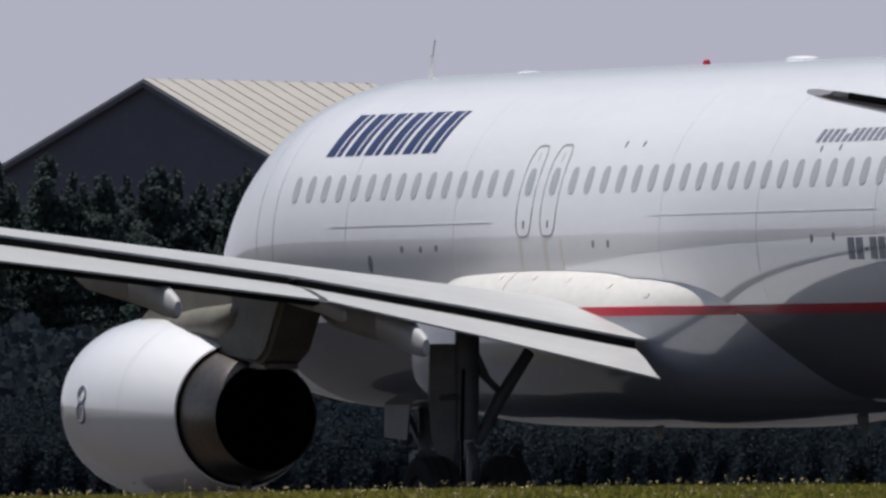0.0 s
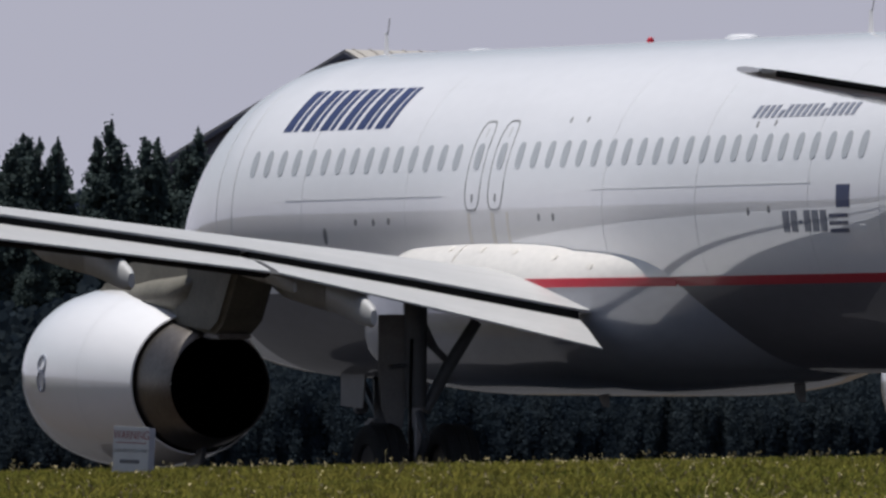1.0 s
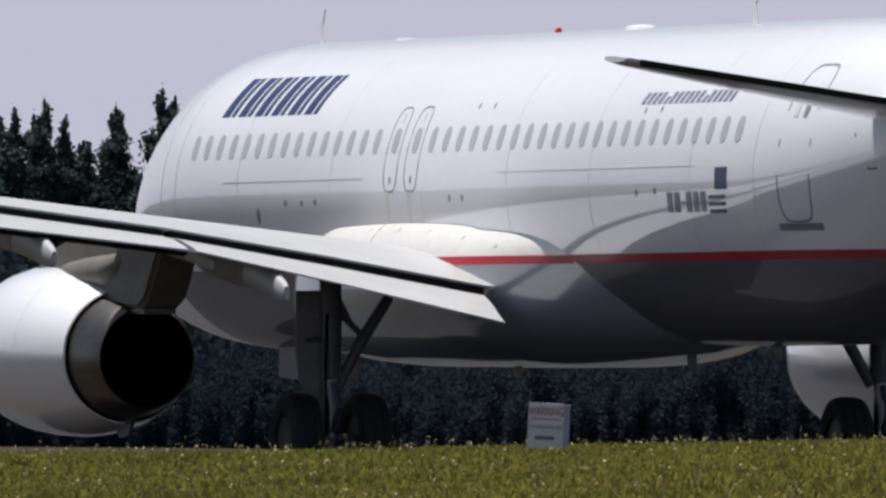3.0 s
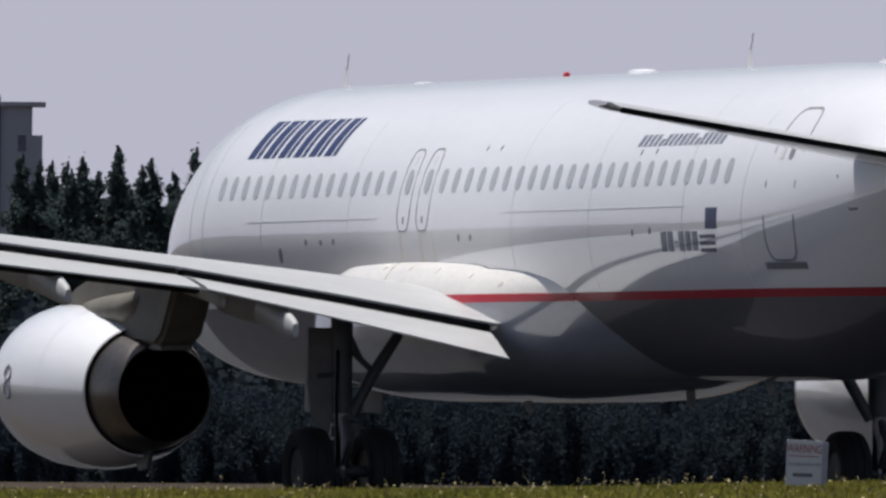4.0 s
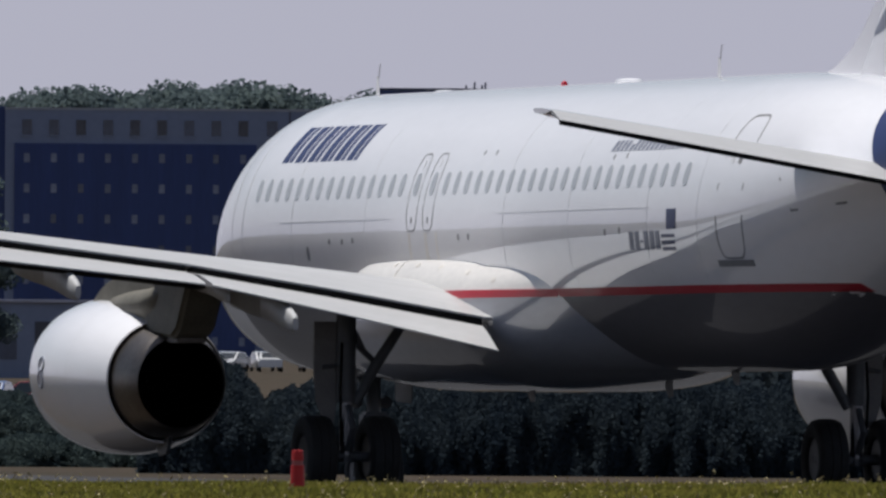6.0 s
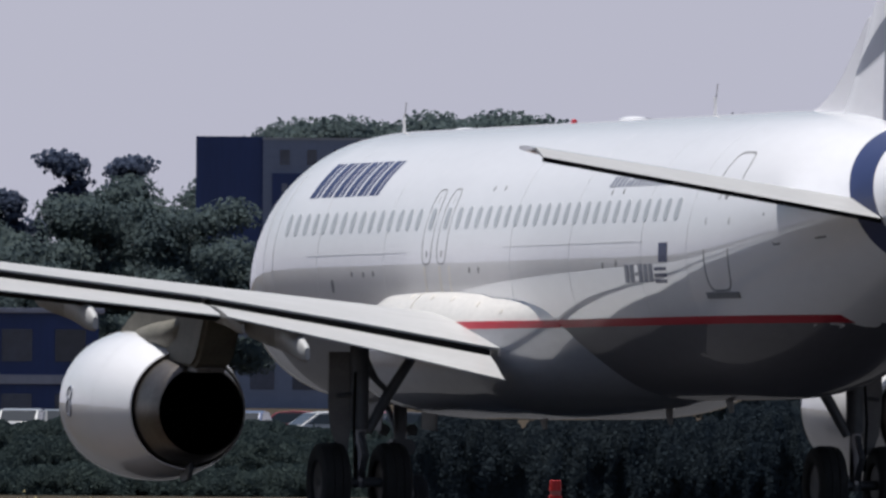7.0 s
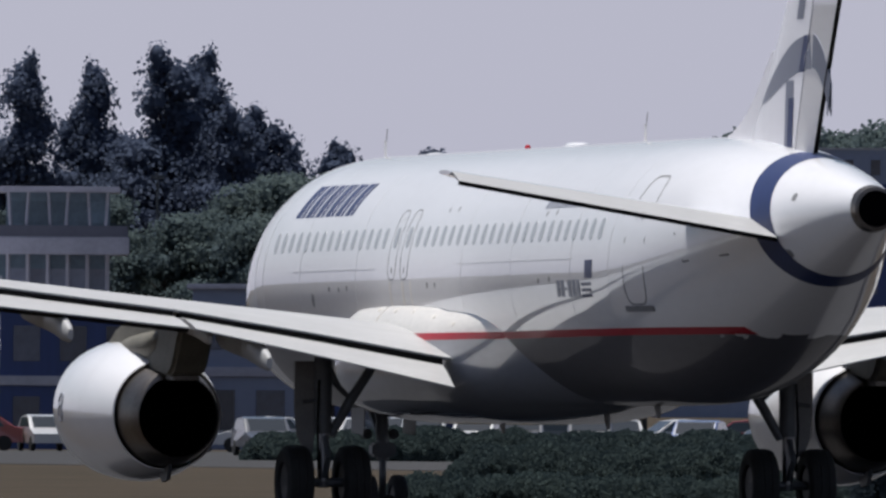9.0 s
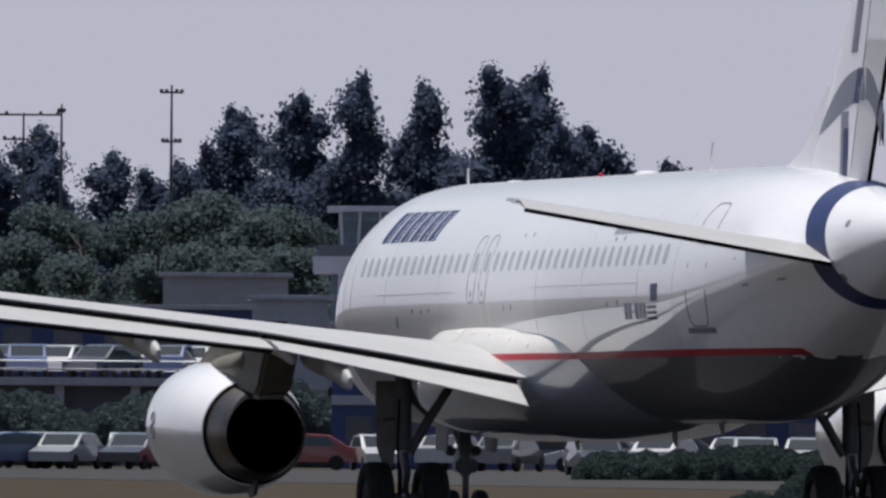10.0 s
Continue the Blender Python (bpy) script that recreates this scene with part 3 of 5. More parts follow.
def build_wing(s):
    rings = [wing_section(s * x, a, b, c, d, t) for x, a, b, c, d, t in SPAN]
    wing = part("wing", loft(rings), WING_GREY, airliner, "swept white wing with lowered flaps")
    # flaps: hinged below the shroud edge and let down
    for x0, x1, drop0, drop1 in ((2.25, 6.42, (0.88, 0.46), (1.15, 0.27)), (6.52, 13.3, (1.13, 0.27), (0.85, 0.36))):
        rows = []
        for k in range(7):
            x = x0 + (x1 - x0) * k / 6
            _, yte, _, zte, _ = span_at(x)
            dy = drop0[0] + (drop1[0] - drop0[0]) * k / 6
            dz = drop0[1] + (drop1[1] - drop0[1]) * k / 6
            yl, zl = yte + 0.16, zte - 0.128
            yt, zt = yte - dy + 0.03, zte - dz - 0.03
            rows.append([(s * x, yl, zl - 0.03), (s * x, yl - 0.05, zl + 0.035), (s * x, yl - 0.22, zl + 0.055 - 0.14 * (zl - zt)), (s * x, (yl + yt) / 2, (zl + zt) / 2 + 0.075),
                         (s * x, yt + 0.1, zt + 0.055), (s * x, yt, zt + 0.022), (s * x, yt, zt), (s * x, (yl + yt) / 2, (zl + zt) / 2 - 0.06), (s * x, yl - 0.1, zl - 0.11)])
        flap = part("flap", loft(rows), WING_GREY, wing, "pale grey lowered flap")
        # added black strip: shade under the outboard flap's rear edge
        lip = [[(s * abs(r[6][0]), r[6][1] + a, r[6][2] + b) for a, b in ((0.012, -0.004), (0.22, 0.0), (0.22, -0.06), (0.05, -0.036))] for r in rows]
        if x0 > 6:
            part("flap_underside", loft(lip), SEAL_AND_SHADE, flap, "black strip for the shade under the flap edge", smooth=False)
        # added black strip filling the slot, in place of its shade
        slot_shade = [[(s * x, y, z) for y, z in ((yte + 0.25, zte - 0.015), (yte - 0.015, zte - 0.012), (yte - 0.025, zte - 0.112), (yte + 0.25, zte - 0.14))] for x, yte, zte in
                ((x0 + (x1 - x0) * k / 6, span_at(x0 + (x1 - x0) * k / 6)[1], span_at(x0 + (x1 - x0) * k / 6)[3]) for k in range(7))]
        part("flap_slot", loft(slot_shade), SEAL_AND_SHADE, wing, "black strip for the shade in the slot above the flap", smooth=False)
    rows = []
    for x in (13.45, 15.2, 16.9):
        _, yte, _, zte, _ = span_at(x)
        rows.append([(s * x, yte + 0.05, zte + 0.02), (s * x, yte - 0.55, zte - 0.05), (s * x, yte - 0.55, zte - 0.07), (s * x, yte + 0.05, zte - 0.05)])
    part("aileron", loft(rows), WING_GREY, wing)
    # flap track fairings: a fixed canoe with a drooped tail that follows the flap
    # canoe gets the shaded grey, tail the lighter wing grey as its sunlit end
    for x, w, q in ((5.3, 0.12, 1.0), (6.12, 0.07, 0.62), (8.65, 0.12, 1.0), (12.1, 0.10, 0.9)):
        _, yte, _, zte, _ = span_at(x)
        prof = ((2.3, 0.02, -0.12, 0.10), (1.8, 0.7, -0.20, 0.16), (0.9, 1.0, -0.27, 0.20), (0.1, 1.0, -0.33, 0.22))
        f = part("flap_track_fairing", loft([[(s * x + w * r * math.sin(a), yte + y * q, zte + dz * q - 0.02 + h * q * math.cos(a)) for a in (2 * math.pi * k / 18 for k in range(18))] for y, r, dz, h in prof]),
                 TRACK_SHADED, wing, "canoe-shaped fairing, grey darkened for the wing's shade")
        tail = ((0.12, 0.92, -0.34, 0.20), (-0.45, 0.9, -0.42, 0.20), (-0.95, 0.8, -0.53, 0.18), (-1.25, 0.6, -0.60, 0.14), (-1.36, 0.35, -0.62, 0.09))
        part("drooped_tail", loft([[(s * x + w * r * math.copysign(abs(math.sin(a)) ** 0.7, math.sin(a)), yte + y * q, zte + dz * q - 0.02 + h * q * math.cos(a)) for a in (2 * math.pi * k / 18 for k in range(18))] for y, r, dz, h in tail]),
             WING_GREY, f, "drooped moving tail of the fairing")
    part("wing_tip_fence", slab([(-3.3, 4.4), (-4.9, 4.85), (-5.3, 4.4), (-4.9, 3.95)], s * 17.0 - 0.02, s * 17.0 + 0.02), WHITE, wing)
    return wing


def revolve(profile, cx, cz, n=48):
    """Rings round an axis along y; the profile is (y, radius, height shift)."""
    return [[(cx + r * math.sin(2 * math.pi * k / n), y, cz + dz + r * math.cos(2 * math.pi * k / n)) for k in range(n)] for y, r, dz in profile]


def build_engine(s):
    cx, cz = s * 5.75, 1.62
    cowl = [(5.7, 0.80, 0.13), (6.1, 0.83, 0.14), (6.30, 0.88, 0.145), (6.34, 0.93, 0.145), (6.27, 0.98, 0.145), (6.0, 1.04, 0.14), (5.5, 1.10, 0.13), (4.9, 1.125, 0.115),
            (4.2, 1.12, 0.095), (3.6, 1.07, 0.07), (3.0, 0.985, 0.05), (2.5, 0.885, 0.03), (2.49, 0.865, 0.03), (2.9, 0.87, 0.04)]
    e = part("engine", loft(revolve(cowl, cx, cz), close_ends=False), WHITE, airliner, "white jet engine nacelle with bare metal nozzle")
    noz = [(3.0, 0.84, 0.04), (2.6, 0.835, 0.03), (2.3, 0.795, 0.02), (2.0, 0.73, 0.01), (1.72, 0.665, 0.0), (1.70, 0.645, 0.0), (1.9, 0.65, 0.0)]
    part("exhaust_nozzle", loft(revolve(noz, cx, cz), close_ends=False), NOZZLE, e, "heat-stained bare metal nozzle")
    part("exhaust_bore", loft(revolve([(1.74, 0.643, 0.0), (2.4, 0.62, 0.01), (3.4, 0.6, 0.03), (3.5, 0.3, 0.03), (3.5, 0.01, 0.03)], cx, cz), close_ends=False), SOOT, e, "black exhaust opening")
    part("fan_face", loft(revolve([(5.8, 0.79, 0.13), (5.75, 0.25, 0.13), (6.1, 0.02, 0.13)], cx, cz), close_ends=False), GEAR, e)
    part("cowl_seam", loft(revolve([(3.905, 1.1035, 0.083), (3.90, 1.1035, 0.083), (3.895, 1.1025, 0.083)], cx, cz), close_ends=False), FAINT, e)
    part("drain_mast", slab([(2.9, 0.72), (2.2, 0.90), (2.35, 0.62), (2.7, 0.58)], cx - 0.03, cx + 0.03), GEAR, e)
    # emblem on the cowl, drawn as plain loops
    for dz, r in ((0.10, 0.10), (-0.12, 0.13)):
        bm = bmesh.new()
        pts = []
        for k in range(14):
            a = 2 * math.pi * k / 14
            y, z = 5.15 + 0.13 * math.cos(a), cz + 0.18 + dz + r * math.sin(a)
            pts.append((y, z))
        part("emblem_loop", skin_outline(pts, 0.022, xfn=lambda y, z: 5.75 + math.sqrt(max(0, 1.13 ** 2 - (z - cz - 0.11) ** 2)) - 0.002, off=0.006, side=s, bm=bm), GREYBLUE, e, "thin grey loop emblem")
    side_profile = [(5.6, 2.78), (4.9, 3.05), (3.9, 3.2), (2.4, 3.42), (0.3, 3.32), (0.45, 2.95), (0.95, 2.36), (1.25, 2.24), (2.9, 2.40), (4.2, 2.62)]
    bm = slab(side_profile, cx - 0.29, cx + 0.29)
    bmesh.ops.bevel(bm, geom=[ed for ed in bm.edges if abs(ed.verts[0].co.x - ed.verts[1].co.x) < 1e-4], offset=0.06, segments=3, affect="EDGES")
    pyl = part("pylon", bm, PYLON, e, "engine pylon, beige-grey darkened for the wing's shade")
    # shoulder where the pylon meets the cowl, in the same shade-darkened colour, and an aft heat shield
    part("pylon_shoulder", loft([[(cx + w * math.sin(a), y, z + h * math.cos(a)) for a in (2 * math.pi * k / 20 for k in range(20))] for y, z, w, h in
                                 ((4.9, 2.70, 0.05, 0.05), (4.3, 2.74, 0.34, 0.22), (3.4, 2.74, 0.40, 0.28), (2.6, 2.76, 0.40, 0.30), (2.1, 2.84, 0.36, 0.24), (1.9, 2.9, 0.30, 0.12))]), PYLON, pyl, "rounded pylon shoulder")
    part("heat_shield", block(cx - 0.22, cx + 0.22, 1.15, 2.3, 2.19, 2.26, 0.02), NOZZLE, pyl, "bare metal heat shield", smooth=False)
    return e


def tail_section(p0, p1, thick, axis):
    """Symmetric section from leading point p0 to trailing point p1; axis 0 thickens along x, 2 along z."""
    pts = []
    n = 9
    for k in range(n + 1):
        t = 1 - math.cos(math.pi / 2 * k / n)
        pts.append((t, thick * 1.55 * (math.sqrt(t) * 0.55 - 0.28 * t - 0.27 * t ** 3) + 0.012))
    a, b = Vector(p0), Vector(p1)
    d = Vector((1, 0, 0)) if axis == 0 else Vector((0, 0, 1))
    return [a.lerp(b, t) + d * f for t, f in pts] + [a.lerp(b, t) - d * f for t, f in pts[:0:-1]]


ELEVATORS = []


def build_tailplane(s):
    def at(k):
        x = 0.45 + (6.22 - 0.45) * k
        return x, -13.4 - 3.75 * k, -16.1 - 1.95 * k, 4.47 + 0.74 * k
    rings = []
    for k in (0, 0.5, 0.96, 1.0):
        x, le, te, z = at(k)
        rings.append(tail_section((s * x, le - (0.15 if k == 1 else 0), z + 0.02), (s * x, te, z), (0.30 - 0.18 * k) * (0.6 if k == 1 else 1), 2))
    tp = part("tailplane", loft(rings), WHITE, airliner, "swept white tailplane")
    rows = []
    for k in (0.08, 0.5, 0.995):
        x, le, te, z = at(k)
        c = 1.05 - 0.62 * k
        rows.append([(s * x, te - 0.012, z + 0.045 - 0.02 * k), (s * x, te - c, z - 0.25 + 0.13 * k), (s * x, te - c, z - 0.275 + 0.13 * k), (s * x, te - 0.012, z - 0.05 + 0.015 * k)])
    el = part("elevator", loft(rows), WING_GREY, tp, "drooping elevator", smooth=False)
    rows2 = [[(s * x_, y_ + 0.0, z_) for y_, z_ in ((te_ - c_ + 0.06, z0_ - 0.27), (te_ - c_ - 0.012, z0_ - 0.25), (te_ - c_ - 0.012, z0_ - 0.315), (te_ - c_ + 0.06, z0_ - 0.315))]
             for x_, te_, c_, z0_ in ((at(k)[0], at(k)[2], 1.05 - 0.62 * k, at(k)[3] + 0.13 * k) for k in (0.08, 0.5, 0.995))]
    edge = part("trailing_edge", loft(rows2), SEAL_AND_SHADE, el, "dark trailing edge", smooth=False)
    inner, outer = at(0.08), at(0.97)
    hinge = Vector((s * inner[0], inner[2], inner[3]))
    for ob in (el, edge):
        ob.data.transform(Matrix.Translation(-hinge))
    el.location = hinge
    ELEVATORS.append((el, hinge, (Vector((outer[0], outer[2], outer[3])) - Vector((inner[0], inner[2], inner[3]))) * Vector((s, 1, 1)) * s))
    # frame of the trim gap on the hull
    part("trim_panel", skin_outline([(-15.6, 4.05), (-14.1, 3.95), (-13.75, 4.4)], 0.03, side=s, closed=False), LINE, tp)


FIN = [(5.55, -11.9, -15.15, -16.06, 0.36), (6.3, -12.85, -15.48, -16.50, 0.33), (7.8, -14.28, -16.14, -17.42, 0.28), (9.8, -15.98, -17.02, -18.35, 0.22), (11.76, -17.62, -17.95, -19.25, 0.15)]


def fin_row(z):
    zs = [f[0] for f in FIN]
    return [float(np.interp(z, zs, [f[k] for f in FIN])) for k in range(1, 5)]


def fin_x(y, z):
    le, hinge, te, t = fin_row(z)
    q = min(1.0, max(0.0, (le - y) / (le - te)))
    if y < hinge:
        return t * 0.30 * (1 - (hinge - y) / (hinge - te)) + 0.015
    q = min(1.0, max(0.0, (le - y) / (le - hinge)))
    return t * 1.0 * (1.9 * math.sqrt(q) * 0.55 - 1.9 * 0.28 * q - 1.9 * 0.10 * q ** 3) * 0.75 + 0.012


def build_fin():
    rings = []
    for z, le, h, te, t in FIN:
        r = []
        for k in range(11):
            y = le + (h - le) * (1 - math.cos(math.pi / 2 * k / 10))
            r.append((fin_x(y, z), y, z))
        rings.append(r + [(-x, y, zz) for x, y, zz in r[:0:-1]])
    fin = part("tail_fin", loft(rings), WHITE, airliner, "white tail fin with grey arched emblem")
    bm = slab([(-10.3, 5.86), (-11.2, 5.97), (-11.9, 6.14), (-12.5, 6.42), (-13.05, 6.82), (-13.6, 7.22), (-14.0, 7.2), (-13.6, 5.7), (-10.3, 5.7)], -0.06, 0.06)
    bmesh.ops.bevel(bm, geom=bm.edges[:], offset=0.035, segments=2, affect="EDGES")
    part("dorsal_fillet", bm, WHITE, fin)
    rings = []
    for z, le, h, te, t in FIN:
        a = fin_x(h - 0.03, z)
        rings.append([(a, h - 0.03, z + 0.05), (0.018, te, z + 0.05), (-0.018, te, z + 0.05), (-a, h - 0.03, z + 0.05)])
    rud = part("rudder", loft(rings), WHITE, fin, "white rudder with dark trailing edge", smooth=False)
    part("trailing_edge", loft([[(0.03, te + 0.04, z + 0.05), (0.03, te - 0.012, z + 0.05), (-0.03, te - 0.012, z + 0.05), (-0.03, te + 0.04, z + 0.05)] for z, le, h, te, t in FIN]), SEAL_AND_SHADE, rud, smooth=False)
    part("hinge_gap", loft([[(fin_x(h + 0.005, z) + 0.004, h + 0.02, z), (fin_x(h - 0.02, z) + 0.004, h - 0.035, z), (-fin_x(h - 0.02, z) - 0.004, h - 0.035, z), (-fin_x(h + 0.005, z) - 0.004, h + 0.02, z)] for z, le, h, te, t in FIN]), LINE, fin, smooth=False)
    for s in (-1, 1):
        # grey arch over the fin, with a navy keystone by the hinge
        def arch(u, v):
            y = -13.05 - 3.0 * u
            top = 6.42 + 0.98 * math.sin(min(1, u * 1.02) * math.pi / 2)
            low = 6.38 + 0.50 * math.sin(min(1, u) * math.pi / 2) ** 1.6
            z = low + (top - low) * v
            return y, z
        part("emblem_arch", skin_patch(arch, 16, 5, fin_x, 0.006, s), GREYBLUE, fin, "grey arched tail emblem")
        part("emblem_keystone", skin_patch(lambda u, v: (-15.42 - 0.30 * v - 0.30 * u, 6.84 + 0.56 * v), 4, 4, fin_x, 0.009, s), BLUE, fin, "navy patch of the emblem")
        part("emblem_arch", skin_patch(lambda u, v: (-16.1 - 0.75 * u - 0.1 * v, 6.9 + 0.5 * v - 0.75 * u * u), 8, 4, fin_x, 0.006, s), GREYBLUE, rud)
        part("emblem_bar", skin_patch(lambda u, v: (-14.62 - 0.42 * u - 0.1 * v, 5.60 + 1.12 * v), 3, 6, fin_x, 0.006, s), GREYBLUE, fin)
        part("emblem_bar", skin_patch(lambda u, v: (-14.78 - 0.26 * u - 0.1 * v, 5.70 + 0.75 * v), 3, 6, fin_x, 0.009, s), BLUE, fin)
        part("emblem_bar", skin_patch(lambda u, v: (-15.3 - 0.35 * u - 0.5 * v, 7.65 + 1.1 * v), 3, 6, fin_x, 0.006, s), GREYBLUE, fin)


def wheel_mesh(r, w, n=40):
    """A tyre with rounded shoulders and tread grooves, its axle along x at the origin."""
    prof = [(-0.30, 0.50), (-0.46, 0.56), (-0.5, 0.72), (-0.49, 0.86), (-0.42, 0.95), (-0.28, 0.99), (-0.17, 1.0), (-0.15, 0.975), (-0.12, 1.0), (0.12, 1.0), (0.15, 0.975), (0.17, 1.0), (0.28, 0.99), (0.42, 0.95),
            (0.49, 0.86), (0.5, 0.72), (0.46, 0.56), (0.30, 0.50)]
    return loft([[(a * w, b * r * math.sin(2 * math.pi * k / n), b * r * math.cos(2 * math.pi * k / n)) for k in range(n)] for a, b in prof], close_ends=False)


def rim_mesh(r, w):
    n = 24
    bm = loft([[(a * w, b * r * math.sin(2 * math.pi * k / n), b * r * math.cos(2 * math.pi * k / n)) for k in range(n)] for a, b in ((-0.36, 0.51), (-0.30, 0.44), (-0.20, 0.40), (-0.22, 0.12), (-0.38, 0.10), (0.38, 0.10), (0.22, 0.12), (0.20, 0.40), (0.30, 0.44), (0.36, 0.51))])
    for k in range(8):
        a = 2 * math.pi * k / 8
        for sx in (-1, 1):
            tube([(sx * 0.17 * w, 0.27 * r * math.sin(a), 0.27 * r * math.cos(a)), (sx * 0.3 * w, 0.27 * r * math.sin(a), 0.27 * r * math.cos(a))], 0.04 * r / 0.6, 8, bm=bm)
    return bm


WHEELS = []


def add_wheel(x, y, r, w, parent):
    t = part("wheel", wheel_mesh(r, w), TYRE, parent, "black rubber tyre")
    part("rim", rim_mesh(r, w), RIM, t, "dull grey rim")
    t.location = (x, y, r)
    WHEELS.append((t, x, y, r))


def build_main_gear(s):
    x = s * 3.795
    leg = tube([(x, 0, 0.50), (x, 0, 1.35), (x, 0.02, 1.36), (x, 0.05, 2.75)], [0.09, 0.09, 0.135, 0.15], 16)
    tube([(x - 0.62, 0, 0.585), (x + 0.62, 0, 0.585)], 0.075, 12, bm=leg)
    gear = part("main_gear", leg, GEAR, airliner, "dark grey main landing gear leg")
    part("side_brace", tube([(x - s * 0.12, 0.02, 1.32), (x - s * 0.42, 0.04, 1.85), (x - s * 0.80, 0.05, 2.42)], [0.075, 0.085, 0.075], 10), GEAR, gear)
    part("lock_link", tube([(x - s * 0.08, 0.05, 2.25), (x - s * 0.44, 0.05, 1.92)], 0.045, 8), GEAR, gear)
    part("lock_link", tube([(x - s * 0.06, 0.05, 2.5), (x - s * 0.26, 0.05, 2.1)], 0.04, 8), GEAR, gear)
    part("torque_link", tube([(x, -0.10, 1.3), (x, -0.36, 0.98), (x, -0.10, 0.68)], 0.05, 8), GEAR, gear)
    part("piston", tube([(x, 0, 0.6), (x, 0, 1.36)], 0.095, 14), CHROME, gear, "bright oleo piston")
    part("brake_hose", tube([(x + s * 0.1, -0.1, 2.2), (x + s * 0.13, -0.14, 1.5), (x + s * 0.1, -0.12, 0.8)], 0.02, 6), SEAL_AND_SHADE, gear)
    # the door turns its broad face aft, bowed a little
    outline = [(0.12, 2.50), (0.44, 2.50), (0.44, 1.75), (0.40, 1.35), (0.29, 1.06), (0.17, 1.02), (0.12, 1.4)]
    bm = loft([[(x + s * px, 0.10 + off + 0.25 * (px - 0.3), pz) for px, pz in outline] for off in (0.0, 0.045)])
    part("gear_door", bm, DOOR, gear, "grey door panel beside the leg", smooth=False)
    part("door_rod", tube([(x, 0, 1.9), (x + s * 0.35, 0, 1.85)], 0.03, 6), GEAR, gear)
    for dx in (-0.465, 0.465):
        add_wheel(x + dx, 0, 0.585, 0.43, airliner)


def build_nose_gear():
    leg = tube([(0, 11.54, 0.40), (0, 11.54, 1.0), (0, 11.56, 1.01), (0, 11.62, 2.0)], [0.06, 0.06, 0.10, 0.11], 14)
    tube([(-0.34, 11.54, 0.38), (0.34, 11.54, 0.38)], 0.05, 10, bm=leg)
    g = part("nose_gear", leg, GEAR, airliner, "dark grey nose landing gear leg")
    part("drag_brace", tube([(0, 11.6, 1.25), (0, 12.6, 1.95)], 0.05, 8), GEAR, g)
    part("steering_unit", block(-0.2, 0.2, 11.4, 11.7, 1.05, 1.28, 0.04), GEAR, g)
    part("taxi_lamp_housing", tube([(-0.22, 11.7, 1.42), (-0.22, 11.8, 1.42)], 0.09, 12), GEAR, g)
    part("taxi_lamp_housing", tube([(0.22, 11.7, 1.42), (0.22, 11.8, 1.42)], 0.09, 12), GEAR, g)
    for s in (-1, 1):
        part("gear_door", slab([(11.0, 1.85), (11.9, 1.85), (11.9, 1.44), (11.1, 1.40)], s * 0.42, s * 0.44), DOOR, g, smooth=False)
        add_wheel(s * 0.25, 11.54, 0.38, 0.22, airliner)


build_fuselage()
for sgn in (-1, 1):
    build_wing(sgn)
    build_engine(sgn)
    build_tailplane(sgn)
    build_main_gear(sgn)
build_fin()
build_nose_gear()


# ---- grass ----
def quads_mesh(name, centers, ax_u, ax_v):
    """One mesh of many separate four-cornered leaves."""
    n = len(centers)
    v = np.empty((n, 4, 3))
    v[:, 0], v[:, 1], v[:, 2], v[:, 3] = centers - ax_u - ax_v * 0.6, centers + ax_u * 0.8 - ax_v, centers + ax_u + ax_v * 0.7, centers - ax_u * 0.7 + ax_v
    me = bpy.data.meshes.new(name)
    me.vertices.add(4 * n)
    me.vertices.foreach_set("co", v.ravel())
    me.loops.add(4 * n)
    me.loops.foreach_set("vertex_index", np.arange(4 * n))
    me.polygons.add(n)
    me.polygons.foreach_set("loop_start", np.arange(0, 4 * n, 4))
    me.update(calc_edges=True)
    return me


def blades_mesh(name, base, height, lean, width, rng):
    n = len(base)
    a = rng.uniform(0, math.pi, n)
    side = np.stack([np.cos(a), np.sin(a), np.zeros(n)], 1) * width[:, None]
    tip = base + lean
    tip[:, 2] = base[:, 2] + height
    mid = base + lean * 0.35
    mid[:, 2] = base[:, 2] + height * 0.6
    v = np.stack([base - side, base + side, mid + side * 0.7, tip, mid - side * 0.7], 1)
    me = bpy.data.meshes.new(name)
    me.vertices.add(5 * n)
    me.vertices.foreach_set("co", v.ravel())
    me.loops.add(5 * n)
    me.loops.foreach_set("vertex_index", np.arange(5 * n))
    me.polygons.add(n)
    me.polygons.foreach_set("loop_start", np.arange(0, 5 * n, 5))
    me.update(calc_edges=True)
    return me


